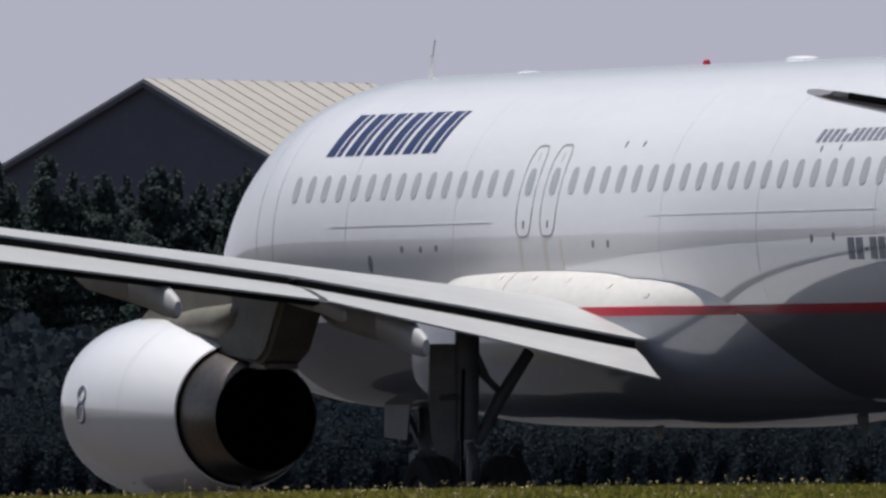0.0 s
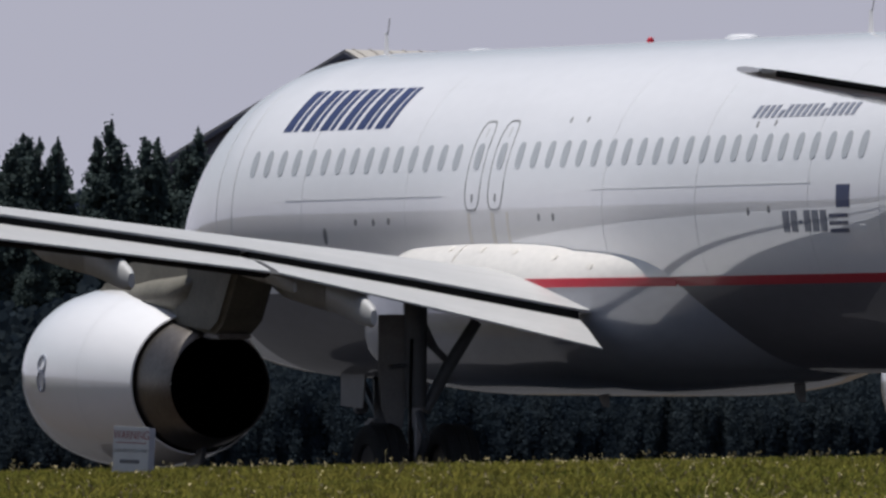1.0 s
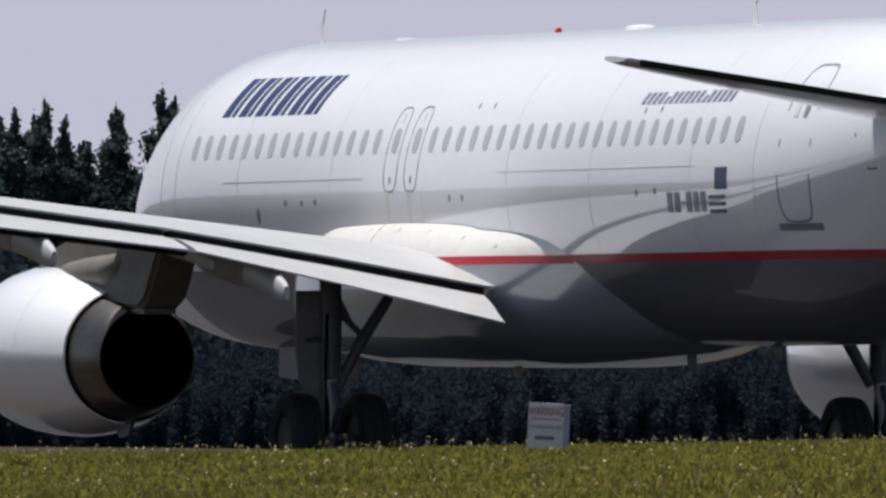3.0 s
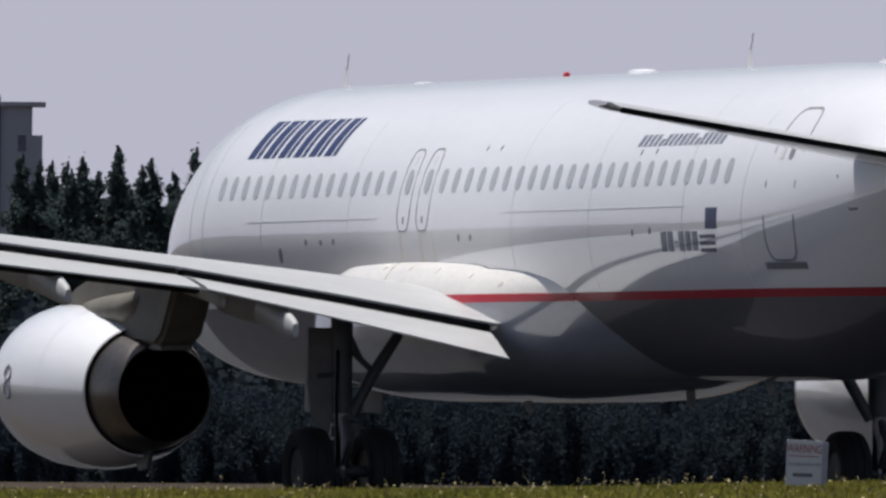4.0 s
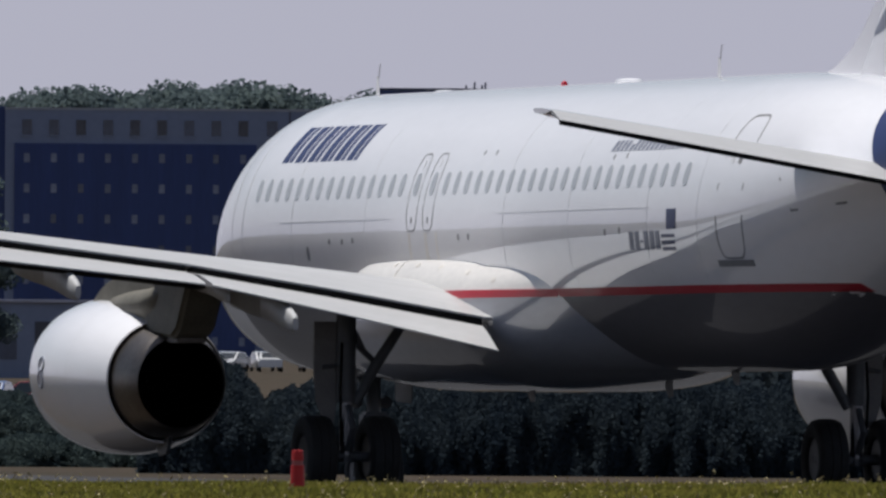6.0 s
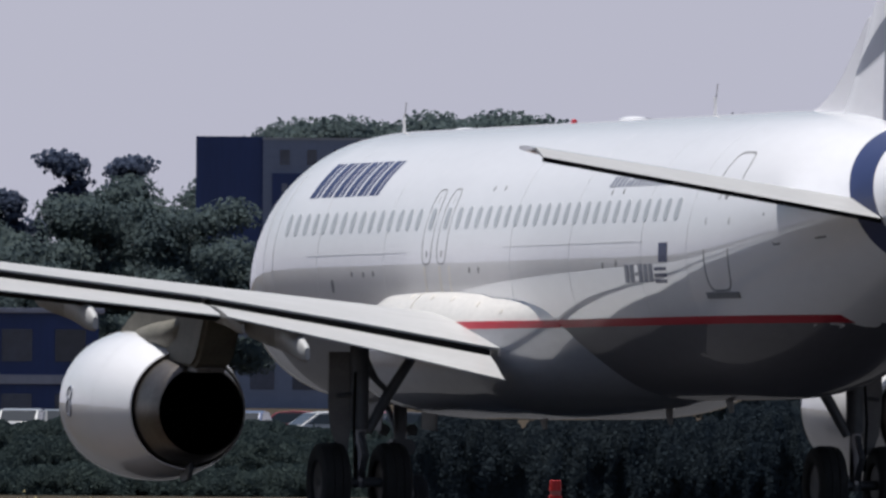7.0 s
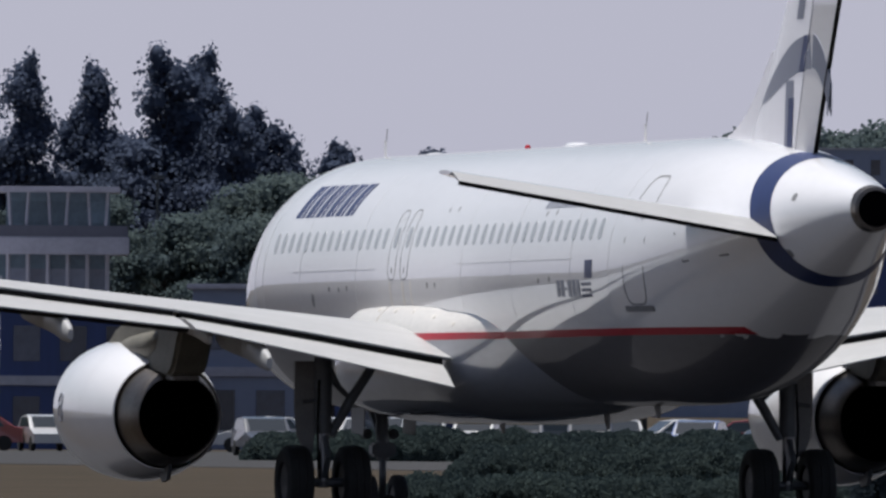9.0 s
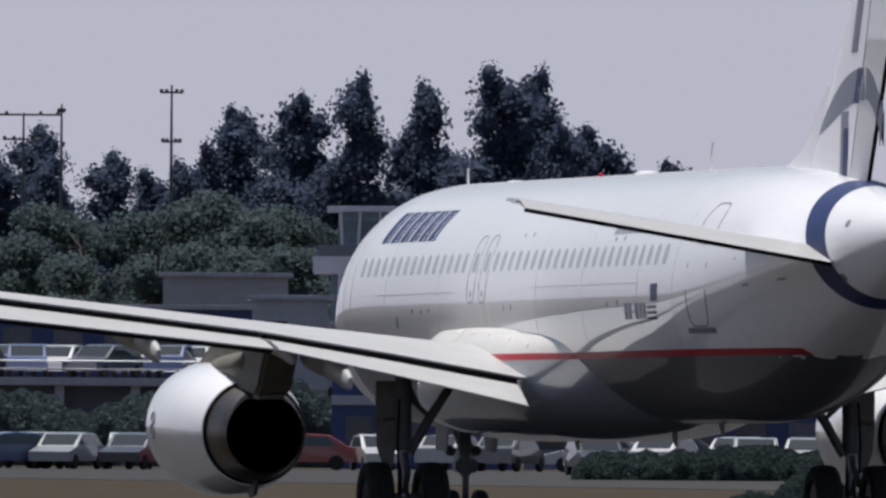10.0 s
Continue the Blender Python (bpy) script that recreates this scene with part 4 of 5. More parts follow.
def build_grass():
    rng = np.random.default_rng(5)

    def scatter(n, x0, x1, d0, d1):
        az = rng.uniform(math.radians(14.3), math.radians(21.3), n)
        x = rng.uniform(x0, x1, n)
        y = x / np.tan(az)
        z = np.array([ground_z(a, b) for a, b in zip(x, y)])
        return np.stack([x, y, z - 0.01], 1)

    base = np.concatenate([scatter(130000, 52, 98, 0, 0), scatter(60000, 90, 98.5, 0, 0)])
    patch = np.array([noise.noise((p[0] * 0.25, p[1] * 0.12, 0.3)) for p in base])
    n = len(base)
    h = rng.uniform(0.04, 0.10, n) * (1 + 0.5 * patch)
    lean = np.stack([rng.normal(0, 0.04, n), rng.normal(0, 0.04, n), np.zeros(n)], 1)
    g = part("grass", blades_mesh("grass", base, h, lean, rng.uniform(0.012, 0.026, n), rng), GRASS, smooth=False)
    tagged(g, "rough yellow-green meadow grass on the bank", "grass", kind="stuff")
    base = np.concatenate([scatter(1100, 62, 98, 0, 0), scatter(700, 92, 98, 0, 0)])
    n = len(base)
    h = rng.uniform(0.08, 0.16, n) * (1 + 0.5 * (rng.random(n) > 0.94))
    lean = np.stack([rng.normal(0, 0.05, n), rng.normal(0, 0.05, n), np.zeros(n)], 1)
    s = part("grass_stalks", blades_mesh("grass_stalks", base, h, lean, rng.uniform(0.004, 0.009, n), rng), STALK, smooth=False)
    tagged(s, "dry straw-coloured seeding grass stalks", "grass", kind="stuff")
    heads = base.copy() + lean
    heads[:, 2] = base[:, 2] + h
    heads = np.repeat(heads, 4, axis=0) + rng.normal(0, 0.012, (4 * n, 3))
    d = rng.normal(0, 1, (4 * n, 3))
    d /= np.linalg.norm(d, axis=1)[:, None]
    e = np.cross(d, rng.normal(0, 1, (4 * n, 3)))
    e /= np.linalg.norm(e, axis=1)[:, None]
    k = rng.uniform(0.006, 0.016, (4 * n, 1))
    s = part("seed_heads", quads_mesh("seed_heads", heads, d * k, e * k), STALK, smooth=False)
    tagged(s, "pale dry seed heads among the grass", "grass", kind="stuff")


build_grass()


# ---- things on the bank ----
def text_mesh(body, size):
    cu = bpy.data.curves.new("lettering", "FONT")
    cu.body, cu.size, cu.extrude, cu.align_x, cu.align_y = body, size, 0.002, "CENTER", "CENTER"
    ob = bpy.data.objects.new("lettering", cu)
    scene.collection.objects.link(ob)
    me = bpy.data.meshes.new_from_object(ob.evaluated_get(bpy.context.evaluated_depsgraph_get()))
    bpy.data.objects.remove(ob)
    bpy.data.curves.remove(cu)
    return me


def on_bank(az, x):
    y = x / math.tan(radians(az))
    return x, y, ground_z(x, y)


def build_sign():
    x, y, z = on_bank(18.81, 92.0)
    sign = new("warning_sign")
    tagged(sign, "small white enamel warning sign with red lettering in the grass", "sign")
    sign.matrix_world = pose(x, y, z, 0, 2.0, -24)
    top = 1.72 - math.hypot(x, y) * math.tan(radians(0.113)) - z
    panel = part("panel", block(-0.20, 0.20, -0.012, 0.012, top - 0.52, top, 0.006), SIGN_WHITE, sign, smooth=False)
    part("side_panel", block(0.20, 0.262, -0.01, 0.05, top - 0.52, top - 0.01, 0.006), CONCRETE, sign, "grey return edge of the sign", smooth=False)
    for px in (-0.14, 0.14):
        part("post", tube([(px, 0.03, -0.1), (px, 0.03, top - 0.05)], 0.018, 10), METAL, sign)
    for body, dz, size, mat in (("WARNING", -0.10, 0.082, SIGN_RED), ("LOCALISER CRITICAL AREA", -0.27, 0.030, SIGN_DARK)):
        t = part("lettering", text_mesh(body, size), mat, sign, smooth=False)
        t.matrix_local = Matrix.Translation((0, -0.0135, top + dz)) @ Matrix.Rotation(radians(90), 4, "X") @ Matrix.Diagonal((1, 1.7, 1, 1))
    part("underline", block(-0.165, 0.165, -0.016, -0.0135, top - 0.185, top - 0.175), SIGN_RED, sign, smooth=False)
    part("lettering_bar", block(-0.12, 0.10, -0.016, -0.0135, top - 0.41, top - 0.37), SIGN_DARK, sign, smooth=False)


def build_marker():
    x, y, z = on_bank(16.575, 93.0)
    m = new("taxiway_marker")
    tagged(m, "red plastic edge marker post standing in the grass", "marker")
    m.matrix_world = pose(x, y, z)
    top = 1.72 - math.hypot(x, y) * math.tan(radians(0.166)) - z

    def cyl(z0, z1, r0, r1, n=20):
        return loft([[(r * math.sin(2 * math.pi * k / n), r * math.cos(2 * math.pi * k / n), zz) for k in range(n)] for zz, r in ((z0, r0), ((z0 + z1) / 2, (r0 + r1) / 2), (z1, r1), (z1 + 0.004, r1 * 0.8))])
    part("base", cyl(-0.1, top - 0.19, 0.095, 0.085), MARK_RED, m)
    part("collar", cyl(top - 0.19, top - 0.13, 0.072, 0.068), SIGN_RED, m)
    part("cap", cyl(top - 0.13, top, 0.078, 0.072), MARK_RED, m, "bright red cap")


build_sign()
build_marker()


# ---- trees ----
def tree(kind, height, width, seed, leaf_mat, leaves=1500, size=0.5):
    """A trunk with limbs and a crown of many small leaf clumps; its base is at the origin."""
    rng = np.random.default_rng(seed)
    t = new("tree")
    bm = tube([(0, 0, -0.5), (0.1, 0, height * 0.3), (-0.1, 0.1, height * 0.62), (0, 0, height * 0.93)], [0.028 * height ** 0.85, 0.022 * height ** 0.85, 0.012 * height ** 0.85, 0.02], 9)
    lobes = []
    if kind == "spire":
        for k in range(44):
            u = 0.05 + 0.95 * (k / 43) ** 0.85
            r = width / 2 * (1.02 - u) ** 0.62 * rng.uniform(0.75, 1.15)
            a = rng.uniform(0, 6.28)
            lobes.append((r * 0.45 * math.cos(a), r * 0.45 * math.sin(a), u * height, max(r * 0.75, 0.13), height * 0.04))
    elif kind == "column":
        for k in range(46):
            u = 0.16 + 0.84 * k / 45
            prof = math.sin(min(1, (u - 0.05) * 1.15) * math.pi) ** 0.5 if u < 0.9 else 0.45 * (1.06 - u) / 0.16 + 0.15
            r = width / 2 * max(0.2, prof) * rng.uniform(0.7, 1.15)
            a = rng.uniform(0, 6.28)
            lobes.append((r * 0.5 * math.cos(a), r * 0.5 * math.sin(a), u * height - 0.3, r * 0.72, height * 0.05))
    elif kind == "pine":
        for k in range(44):
            u = rng.uniform(0.45, 0.97)
            a, q = rng.uniform(0, 6.28), rng.uniform(0.1, 1.0)
            r = width / 2 * q * (0.55 + 0.45 * math.sin(u * 23.0 + width)) * (1.0 if u < 0.88 else 0.6) + 0.1
            lobes.append((r * math.cos(a), r * math.sin(a), u * height, width * rng.uniform(0.10, 0.24), height * rng.uniform(0.022, 0.055)))
    else:
        for k in range(26):
            a, q = rng.uniform(0, 6.28), rng.uniform(0.0, 1.0) ** 0.5
            u = rng.uniform(0.30, 0.95)
            r = width / 2 * q * math.sqrt(max(0.12, 1 - ((u - 0.55) / 0.48) ** 2))
            lobes.append((r * math.cos(a), r * math.sin(a), u * height, width * 0.15, height * 0.075))
    for lx, ly, lz, lr, lh in lobes[::2]:
        tube([(0, 0, max(0.5, lz - 0.5 * lr - 0.06 * height)), (lx * 0.5, ly * 0.5, lz - 0.12 * lh), (lx, ly, lz)], [0.07, 0.05, 0.02], 5, bm=bm)
    part("trunk", bm, BARK, t)
    L = np.array(lobes)
    w = L[:, 3] ** 2 * L[:, 4] ** 0.5
    pick = rng.choice(len(L), leaves, p=w / w.sum())
    d = rng.normal(0, 1, (leaves, 3))
    d /= np.linalg.norm(d, axis=1)[:, None]
    rad = rng.uniform(0.35, 1.22, (leaves, 1)) ** 0.7
    c = L[pick, :3] + d * rad * np.stack([L[pick, 3], L[pick, 3], L[pick, 4]], 1)
    c[:, 2] = np.maximum(c[:, 2], 0.1)
    facing = d + rng.normal(0, 0.55, (leaves, 3))
    u = np.cross(facing, rng.normal(0, 1, (leaves, 3)))
    u /= np.linalg.norm(u, axis=1)[:, None] + 1e-6
    v = np.cross(u, facing)
    v /= np.linalg.norm(v, axis=1)[:, None] + 1e-6
    k = size * rng.uniform(0.25, 0.6, (leaves, 1))
    crown = part("crown", quads_mesh("crown", c, u * k, v * k), leaf_mat, t, smooth=False)
    # dense inner foliage: a lumpy body in every lobe
    bm = bmesh.new()
    for lx, ly, lz, lr, lh in lobes:
        made = bmesh.ops.create_icosphere(bm, subdivisions=2, radius=1.0)["verts"]
        for p in made:
            q = 0.58 * (1 + 0.5 * noise.noise(p.co * 1.7 + Vector((lx, ly, lz * 3.0 + seed))))
            p.co = Vector((lx + p.co.x * lr * q, ly + p.co.y * lr * q, max(0.05, lz + p.co.z * lh * q * 1.1)))
    part("inner_foliage", bm, leaf_mat, crown)
    return t


def at_az(az, d, z=None):
    x, y = d * math.sin(radians(az)), d * math.cos(radians(az))
    return x, y, ground_z(x, y) if z is None else z


def height_for(el, d, az=17):
    return 1.72 + d * math.tan(radians(el)) - at_az(az, d)[2]


def plant(proto, az, d, el, base_h, turn, label, category="tree", group="", first=None):
    """Set a tree of the prototype so that its top stands el degrees up at the distance d."""
    s = height_for(el, d, az) / base_h
    m = pose(*at_az(az, d), 0, 0, turn)
    o = copy_thing(proto, m)
    o.scale = (s, s, s)
    tagged(o, label, category, group)
    return o


def build_trees():
    rng = random.Random(11)
    far = pose(0, -400, 0)
    spires = [tree("spire", 16.0, w, 20 + k, LEAF, 11000, 0.235) for k, w in enumerate((5.4, 6.4, 7.4, 6.0))]
    az = 17.06
    k = 0
    while az < 21.0:
        for row, d in ((0, 1480), (1, 1530)):
            el = 0.525 + 0.05 * noise.noise((az * 6, row * 3.1, 0.2)) + rng.uniform(-0.055, 0.045) + 0.03 * smoothstep(18.6, 19.4, az) - (0.03 if row else 0)
            plant(rng.choice(spires), az + rng.uniform(-0.03, 0.03), d, el, 16.4, rng.uniform(0, 360), "tall dark green conifer in a dense row", group="conifer row")
        k += 1
        az += rng.uniform(0.036, 0.062)
    # lower and lighter conifers in front of the row, and by the tower block
    for az, el in ((16.92, 0.46), (17.16, 0.50), (17.3, 0.44), (17.9, 0.40), (18.25, 0.44), (18.6, 0.38), (18.95, 0.44), (19.3, 0.42), (19.65, 0.45), (20.0, 0.4), (20.4, 0.42), (20.8, 0.4)):
        plant(rng.choice(spires), az, 1440, el, 16.4, rng.uniform(0, 360), "dark green conifer before the dense row", group="conifer row")
    # the blue of these crowns is haze mixed into the leaf colour
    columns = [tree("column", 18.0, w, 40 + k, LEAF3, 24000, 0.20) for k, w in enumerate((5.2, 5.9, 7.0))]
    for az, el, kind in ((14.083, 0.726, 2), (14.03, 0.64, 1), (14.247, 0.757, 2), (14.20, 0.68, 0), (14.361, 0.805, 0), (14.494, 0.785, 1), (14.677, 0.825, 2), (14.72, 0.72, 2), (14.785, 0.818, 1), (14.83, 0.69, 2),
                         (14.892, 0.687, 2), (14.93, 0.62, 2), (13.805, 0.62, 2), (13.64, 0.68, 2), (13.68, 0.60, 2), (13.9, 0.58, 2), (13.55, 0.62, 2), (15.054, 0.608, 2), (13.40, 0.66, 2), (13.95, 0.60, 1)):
        plant(columns[kind], az, 1400 + rng.uniform(-15, 15), el + 0.02, 18.9, rng.uniform(0, 360), "tall dark cypress-like tree, blue haze put into its leaf colour", group="tall trees by the terrace house")
    broad = [tree("broad", 13.0, w, 60 + k, LEAF2, 22000, 0.215) for k, w in enumerate((10.5, 12.0))]
    for az, el, d in ((13.55, 0.45, 1330), (13.75, 0.52, 1330), (13.92, 0.55, 1320), (14.08, 0.50, 1340), (14.2, 0.42, 1310), (14.3, 0.52, 1345), (14.5, 0.50, 1330), (14.68, 0.42, 1300), (14.78, 0.46, 1300), (14.86, 0.54, 1340), (14.98, 0.55, 1320),
                      (15.08, 0.55, 1330), (15.17, 0.50, 1320), (15.27, 0.40, 1310), (15.4, 0.33, 1310), (15.55, 0.48, 1330), (15.66, 0.53, 1340), (15.75, 0.48, 1330), (15.48, 0.29, 1280), (15.2, 0.36, 1270), (14.95, 0.38, 1270)):
        plant(rng.choice(broad), az, d, el, 13.7, rng.uniform(0, 360), "broad green leafy tree with a full crown", group="mixed wood")
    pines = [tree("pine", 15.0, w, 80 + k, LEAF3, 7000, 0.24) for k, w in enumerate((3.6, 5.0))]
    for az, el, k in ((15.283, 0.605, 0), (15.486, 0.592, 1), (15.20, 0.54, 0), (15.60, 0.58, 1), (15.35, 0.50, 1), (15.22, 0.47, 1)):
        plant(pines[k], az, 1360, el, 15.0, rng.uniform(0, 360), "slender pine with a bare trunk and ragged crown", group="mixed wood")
    # wood on the rise behind the office block
    for k in range(18):
        az = 16.02 + k * 0.037 + rng.uniform(-0.01, 0.01)
        plant(rng.choice(broad), az, 2680 + rng.uniform(-20, 20), 0.645 + 0.022 * math.sin(k * 1.3) + (0.02 if 9 < k < 14 else 0), 13.7, rng.uniform(0, 360), "leafy tree on the rise behind the office block", group="wood behind the office block")
    for proto in spires + columns + broad + pines:
        for o in (*proto.children_recursive, proto):
            bpy.data.objects.remove(o)


build_trees()


def build_hedges():
    """Low dark scrub beyond the taxiway and a far wooded skyline, each one mass of small leaves."""
    rng = np.random.default_rng(9)

    def mass(name, az0, az1, n, d0, d1, top, size, mat, label):
        az = rng.uniform(az0, az1, n)
        d = rng.uniform(d0, d1, n)
        x, y = d * np.sin(np.radians(az)), d * np.cos(np.radians(az))
        f = np.array([noise.noise((a * 14 * 500 / d0, b * 0.03, 1.7)) * 0.30 + noise.noise((a * 45 * 500 / d0, 3.3, 0.4)) * 0.18 for a, b in zip(az, d)])
        # the mass runs out in a low slope at either end
        run = (az1 - az0) * 0.3 if az1 - az0 < 0.6 else 0.14
        h = top * (0.82 + f) * np.clip(np.minimum(az - az0, az1 - az) / run, 0.04, 1) ** 0.6
        z = np.array([ground_z(a, b) for a, b in zip(x, y)]) + h * rng.uniform(0, 1, n) ** 0.7
        c = np.stack([x, y, z], 1)
        # leaves face out and up, with some scatter
        facing = np.stack([-np.sin(np.radians(az)), -np.cos(np.radians(az)), np.full(n, 0.35)], 1) + rng.normal(0, 0.28, (n, 3))
        u = np.cross(facing, rng.normal(0, 1, (n, 3)))
        u /= np.linalg.norm(u, axis=1)[:, None]
        v = np.cross(u, facing)
        v /= np.linalg.norm(v, axis=1)[:, None]
        k = size * rng.uniform(0.4, 1, (n, 1))
        o = part(name, quads_mesh(name, c, u * k, v * k), mat, smooth=False)
        tagged(o, label, "hedge", kind="stuff")
    def bank(name, az0, az1, d, depth, top, n, size, mat, label):
        """A row of rounded bushes: a lumpy solid body and leaves standing off it."""
        def face(az, v):
            h = top * (0.92 + 0.30 * noise.noise((az * 7, 0.3, d)) + 0.16 * noise.noise((az * 31, 2.2, d)))
            h *= min(1, max(0.05, min(az - az0, az1 - az) / 0.07)) ** 0.5
            lump = 0.5 * noise.noise((az * 24, v * 2.2, 5.1)) + 0.22 * noise.noise((az * 75, v * 6.0, 1.2))
            if v <= 1:
                dd, z = d + 0.25 * depth * v ** 3 + lump * (1 - 0.5 * v), h * math.sin(v * math.pi / 2)
            else:
                dd, z = d + depth * (0.25 + 0.75 * (v - 1)), h * (1 - 0.9 * (v - 1) ** 2)
            x, y = dd * math.sin(radians(az)), dd * math.cos(radians(az))
            return x, y, ground_z(x, y) + z - 0.03
        cols = int((az1 - az0) / 0.009)
        levels = [0, 0.1, 0.2, 0.3, 0.4, 0.5, 0.6, 0.7, 0.8, 0.9, 1.0, 1.3, 1.7, 2.0]
        rows = [[face(az0 + (az1 - az0) * i / cols, v) for i in range(cols + 1)] for v in levels]
        me = bpy.data.meshes.new(name)
        nc = cols + 1
        me.from_pydata([p for r in rows for p in r], [], [(j * nc + i, j * nc + i + 1, (j + 1) * nc + i + 1, (j + 1) * nc + i) for j in range(len(levels) - 1) for i in range(cols)])
        body = part(name, me, mat)
        tagged(body, label, "hedge", kind="stuff")
        az, v = rng.uniform(az0, az1, n), rng.uniform(0, 1.15, n)
        c = np.array([face(p, q) for p, q in zip(az, v)])
        out = np.stack([-np.sin(np.radians(az)), -np.cos(np.radians(az)), np.full(n, 0.35)], 1)
        c += out * rng.uniform(0, 0.10, (n, 1)) + rng.normal(0, 0.03, (n, 3))
        facing = out + rng.normal(0, 0.20, (n, 3))
        u = np.cross(facing, rng.normal(0, 1, (n, 3)))
        u /= np.linalg.norm(u, axis=1)[:, None]
        w = np.cross(u, facing)
        w /= np.linalg.norm(w, axis=1)[:, None]
        k = size * rng.uniform(0.4, 1.3, (n, 1))
        part("leaves", quads_mesh("leaves", c, u * k, w * k), mat, body, smooth=False)

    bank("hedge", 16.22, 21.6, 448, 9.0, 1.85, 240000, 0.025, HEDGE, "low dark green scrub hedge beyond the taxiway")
    bank("scrub", 14.85, 16.5, 870, 8.0, 1.1, 50000, 0.042, LEAF, "dark bushes along the far apron")
    bank("scrub", 15.3, 16.5, 570, 8.0, 1.0, 50000, 0.028, LEAF, "low weeds beside the taxiway, tinted blue-green for haze")
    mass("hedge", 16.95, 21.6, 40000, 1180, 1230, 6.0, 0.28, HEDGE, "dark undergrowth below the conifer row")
    bank("hedge", 13.0, 14.40, 1072, 8.0, 3.1, 40000, 0.07, LEAF2, "olive-green hedge between the car park and its raised deck")
    bank("scrub", 15.15, 16.28, 474, 5.0, 0.55, 30000, 0.024, LEAF, "weeds along the taxiway edge, tinted blue-green for haze")
    # skyline haze comes from the blued leaf colour
    mass("distant_wood", 11.5, 23.5, 9000, 2750, 2900, 17.0, 2.4, LEAF3, "far wooded skyline, blue haze put into its leaf colour")


build_hedges()


# ---- buildings ----
def local(az, d, z=None):
    """Pose whose x runs to the right across the line of sight and whose y runs away from the eye."""
    return pose(*at_az(az, d, z), 0, 0, -az)


def lat(az, az0, d):
    return d * math.tan(radians(az - az0))


def pane_grid(parent, xs, zs, w, h, y, mat, frame_mat=None):
    """Window panes set into a recess frame; alike panes share one mesh."""
    me = bpy.data.meshes.new("window")
    bm = block(-w / 2, w / 2, -0.03, 0.10, -h / 2, h / 2)
    bm.to_mesh(me)
    bm.free()
    me.materials.append(mat)
    fm = None
    if frame_mat:
        bm = block(-w / 2 - 0.12, w / 2 + 0.12, -0.09, 0.05, h / 2, h / 2 + 0.10)
        block(-w / 2 - 0.12, w / 2 + 0.12, -0.14, 0.05, -h / 2 - 0.12, -h / 2, bm=bm)
        block(-w / 2 - 0.10, -w / 2, -0.09, 0.05, -h / 2, h / 2, bm=bm)
        block(w / 2, w / 2 + 0.10, -0.09, 0.05, -h / 2, h / 2, bm=bm)
        fm = bpy.data.meshes.new("window_frame")
        bm.to_mesh(fm)
        bm.free()
        fm.materials.append(frame_mat)
    for z in zs:
        for x in xs:
            o = new("window", me)
            o.parent = parent
            o.location = (x, y, z)
            if fm:
                f = new("window_frame", fm)
                f.parent = o


def build_hangar():
    d = 1900
    h = new("hangar")
    tagged(h, "large hangar with dark gable and pale beige sheet roof", "building")
    h.matrix_world = pose(*at_az(19.293, d), 0, 0, -19.3 - 40)
    ridge, half, length = height_for(0.728, d), 19.0, 26.0
    eave = ridge - (ridge - height_for(0.555, d)) * half / 12.5
    # local: gable in the plane y = 0, ridge along +y
    bm = bmesh.new()
    poly = [(-half, -0.5), (half, -0.5), (half, eave), (0, ridge - 0.25), (-half, eave)]
    a = [bm.verts.new((x, 0, z)) for x, z in poly]
    b = [bm.verts.new((x, length, z)) for x, z in poly]
    bm.faces.new(a)
    bm.faces.new(b)
    for i in range(5):
        bm.faces.new((a[i], a[(i + 1) % 5], b[(i + 1) % 5], b[i]))
    part("wall", bm, GABLE, h, "dark slate-grey gable wall", smooth=False)
    for s in (-1, 1):
        bm = loft([[(s * (half + 0.6), y, eave - 0.35), (0, y, ridge), (0, y, ridge + 0.22), (s * (half + 0.6), y, eave - 0.10)] for y in (-0.5, length + 0.5)])
        roof = part("roof", bm, ROOF_BEIGE, h, "pale beige sheet metal slope", smooth=False)
        for k in range(14):
            y = 0.5 + k * (length - 1) / 13
            part("roof_rib", loft([[(s * (half + 0.6), y + q, eave - 0.10), (0, y + q, ridge + 0.22), (0, y + q, ridge + 0.30), (s * (half + 0.6), y + q, eave - 0.02)] for q in (0, 0.12)]), ROOF_BEIGE, roof, smooth=False)
    for s in (-1, 1):
        part("barge_board", loft([[(s * (half + 0.6), y, eave - 0.75), (0, y, ridge - 0.42), (0, y, ridge - 0.02), (s * (half + 0.6), y, eave - 0.36)] for y in (-0.58, -0.5)]), GABLE, h, smooth=False)


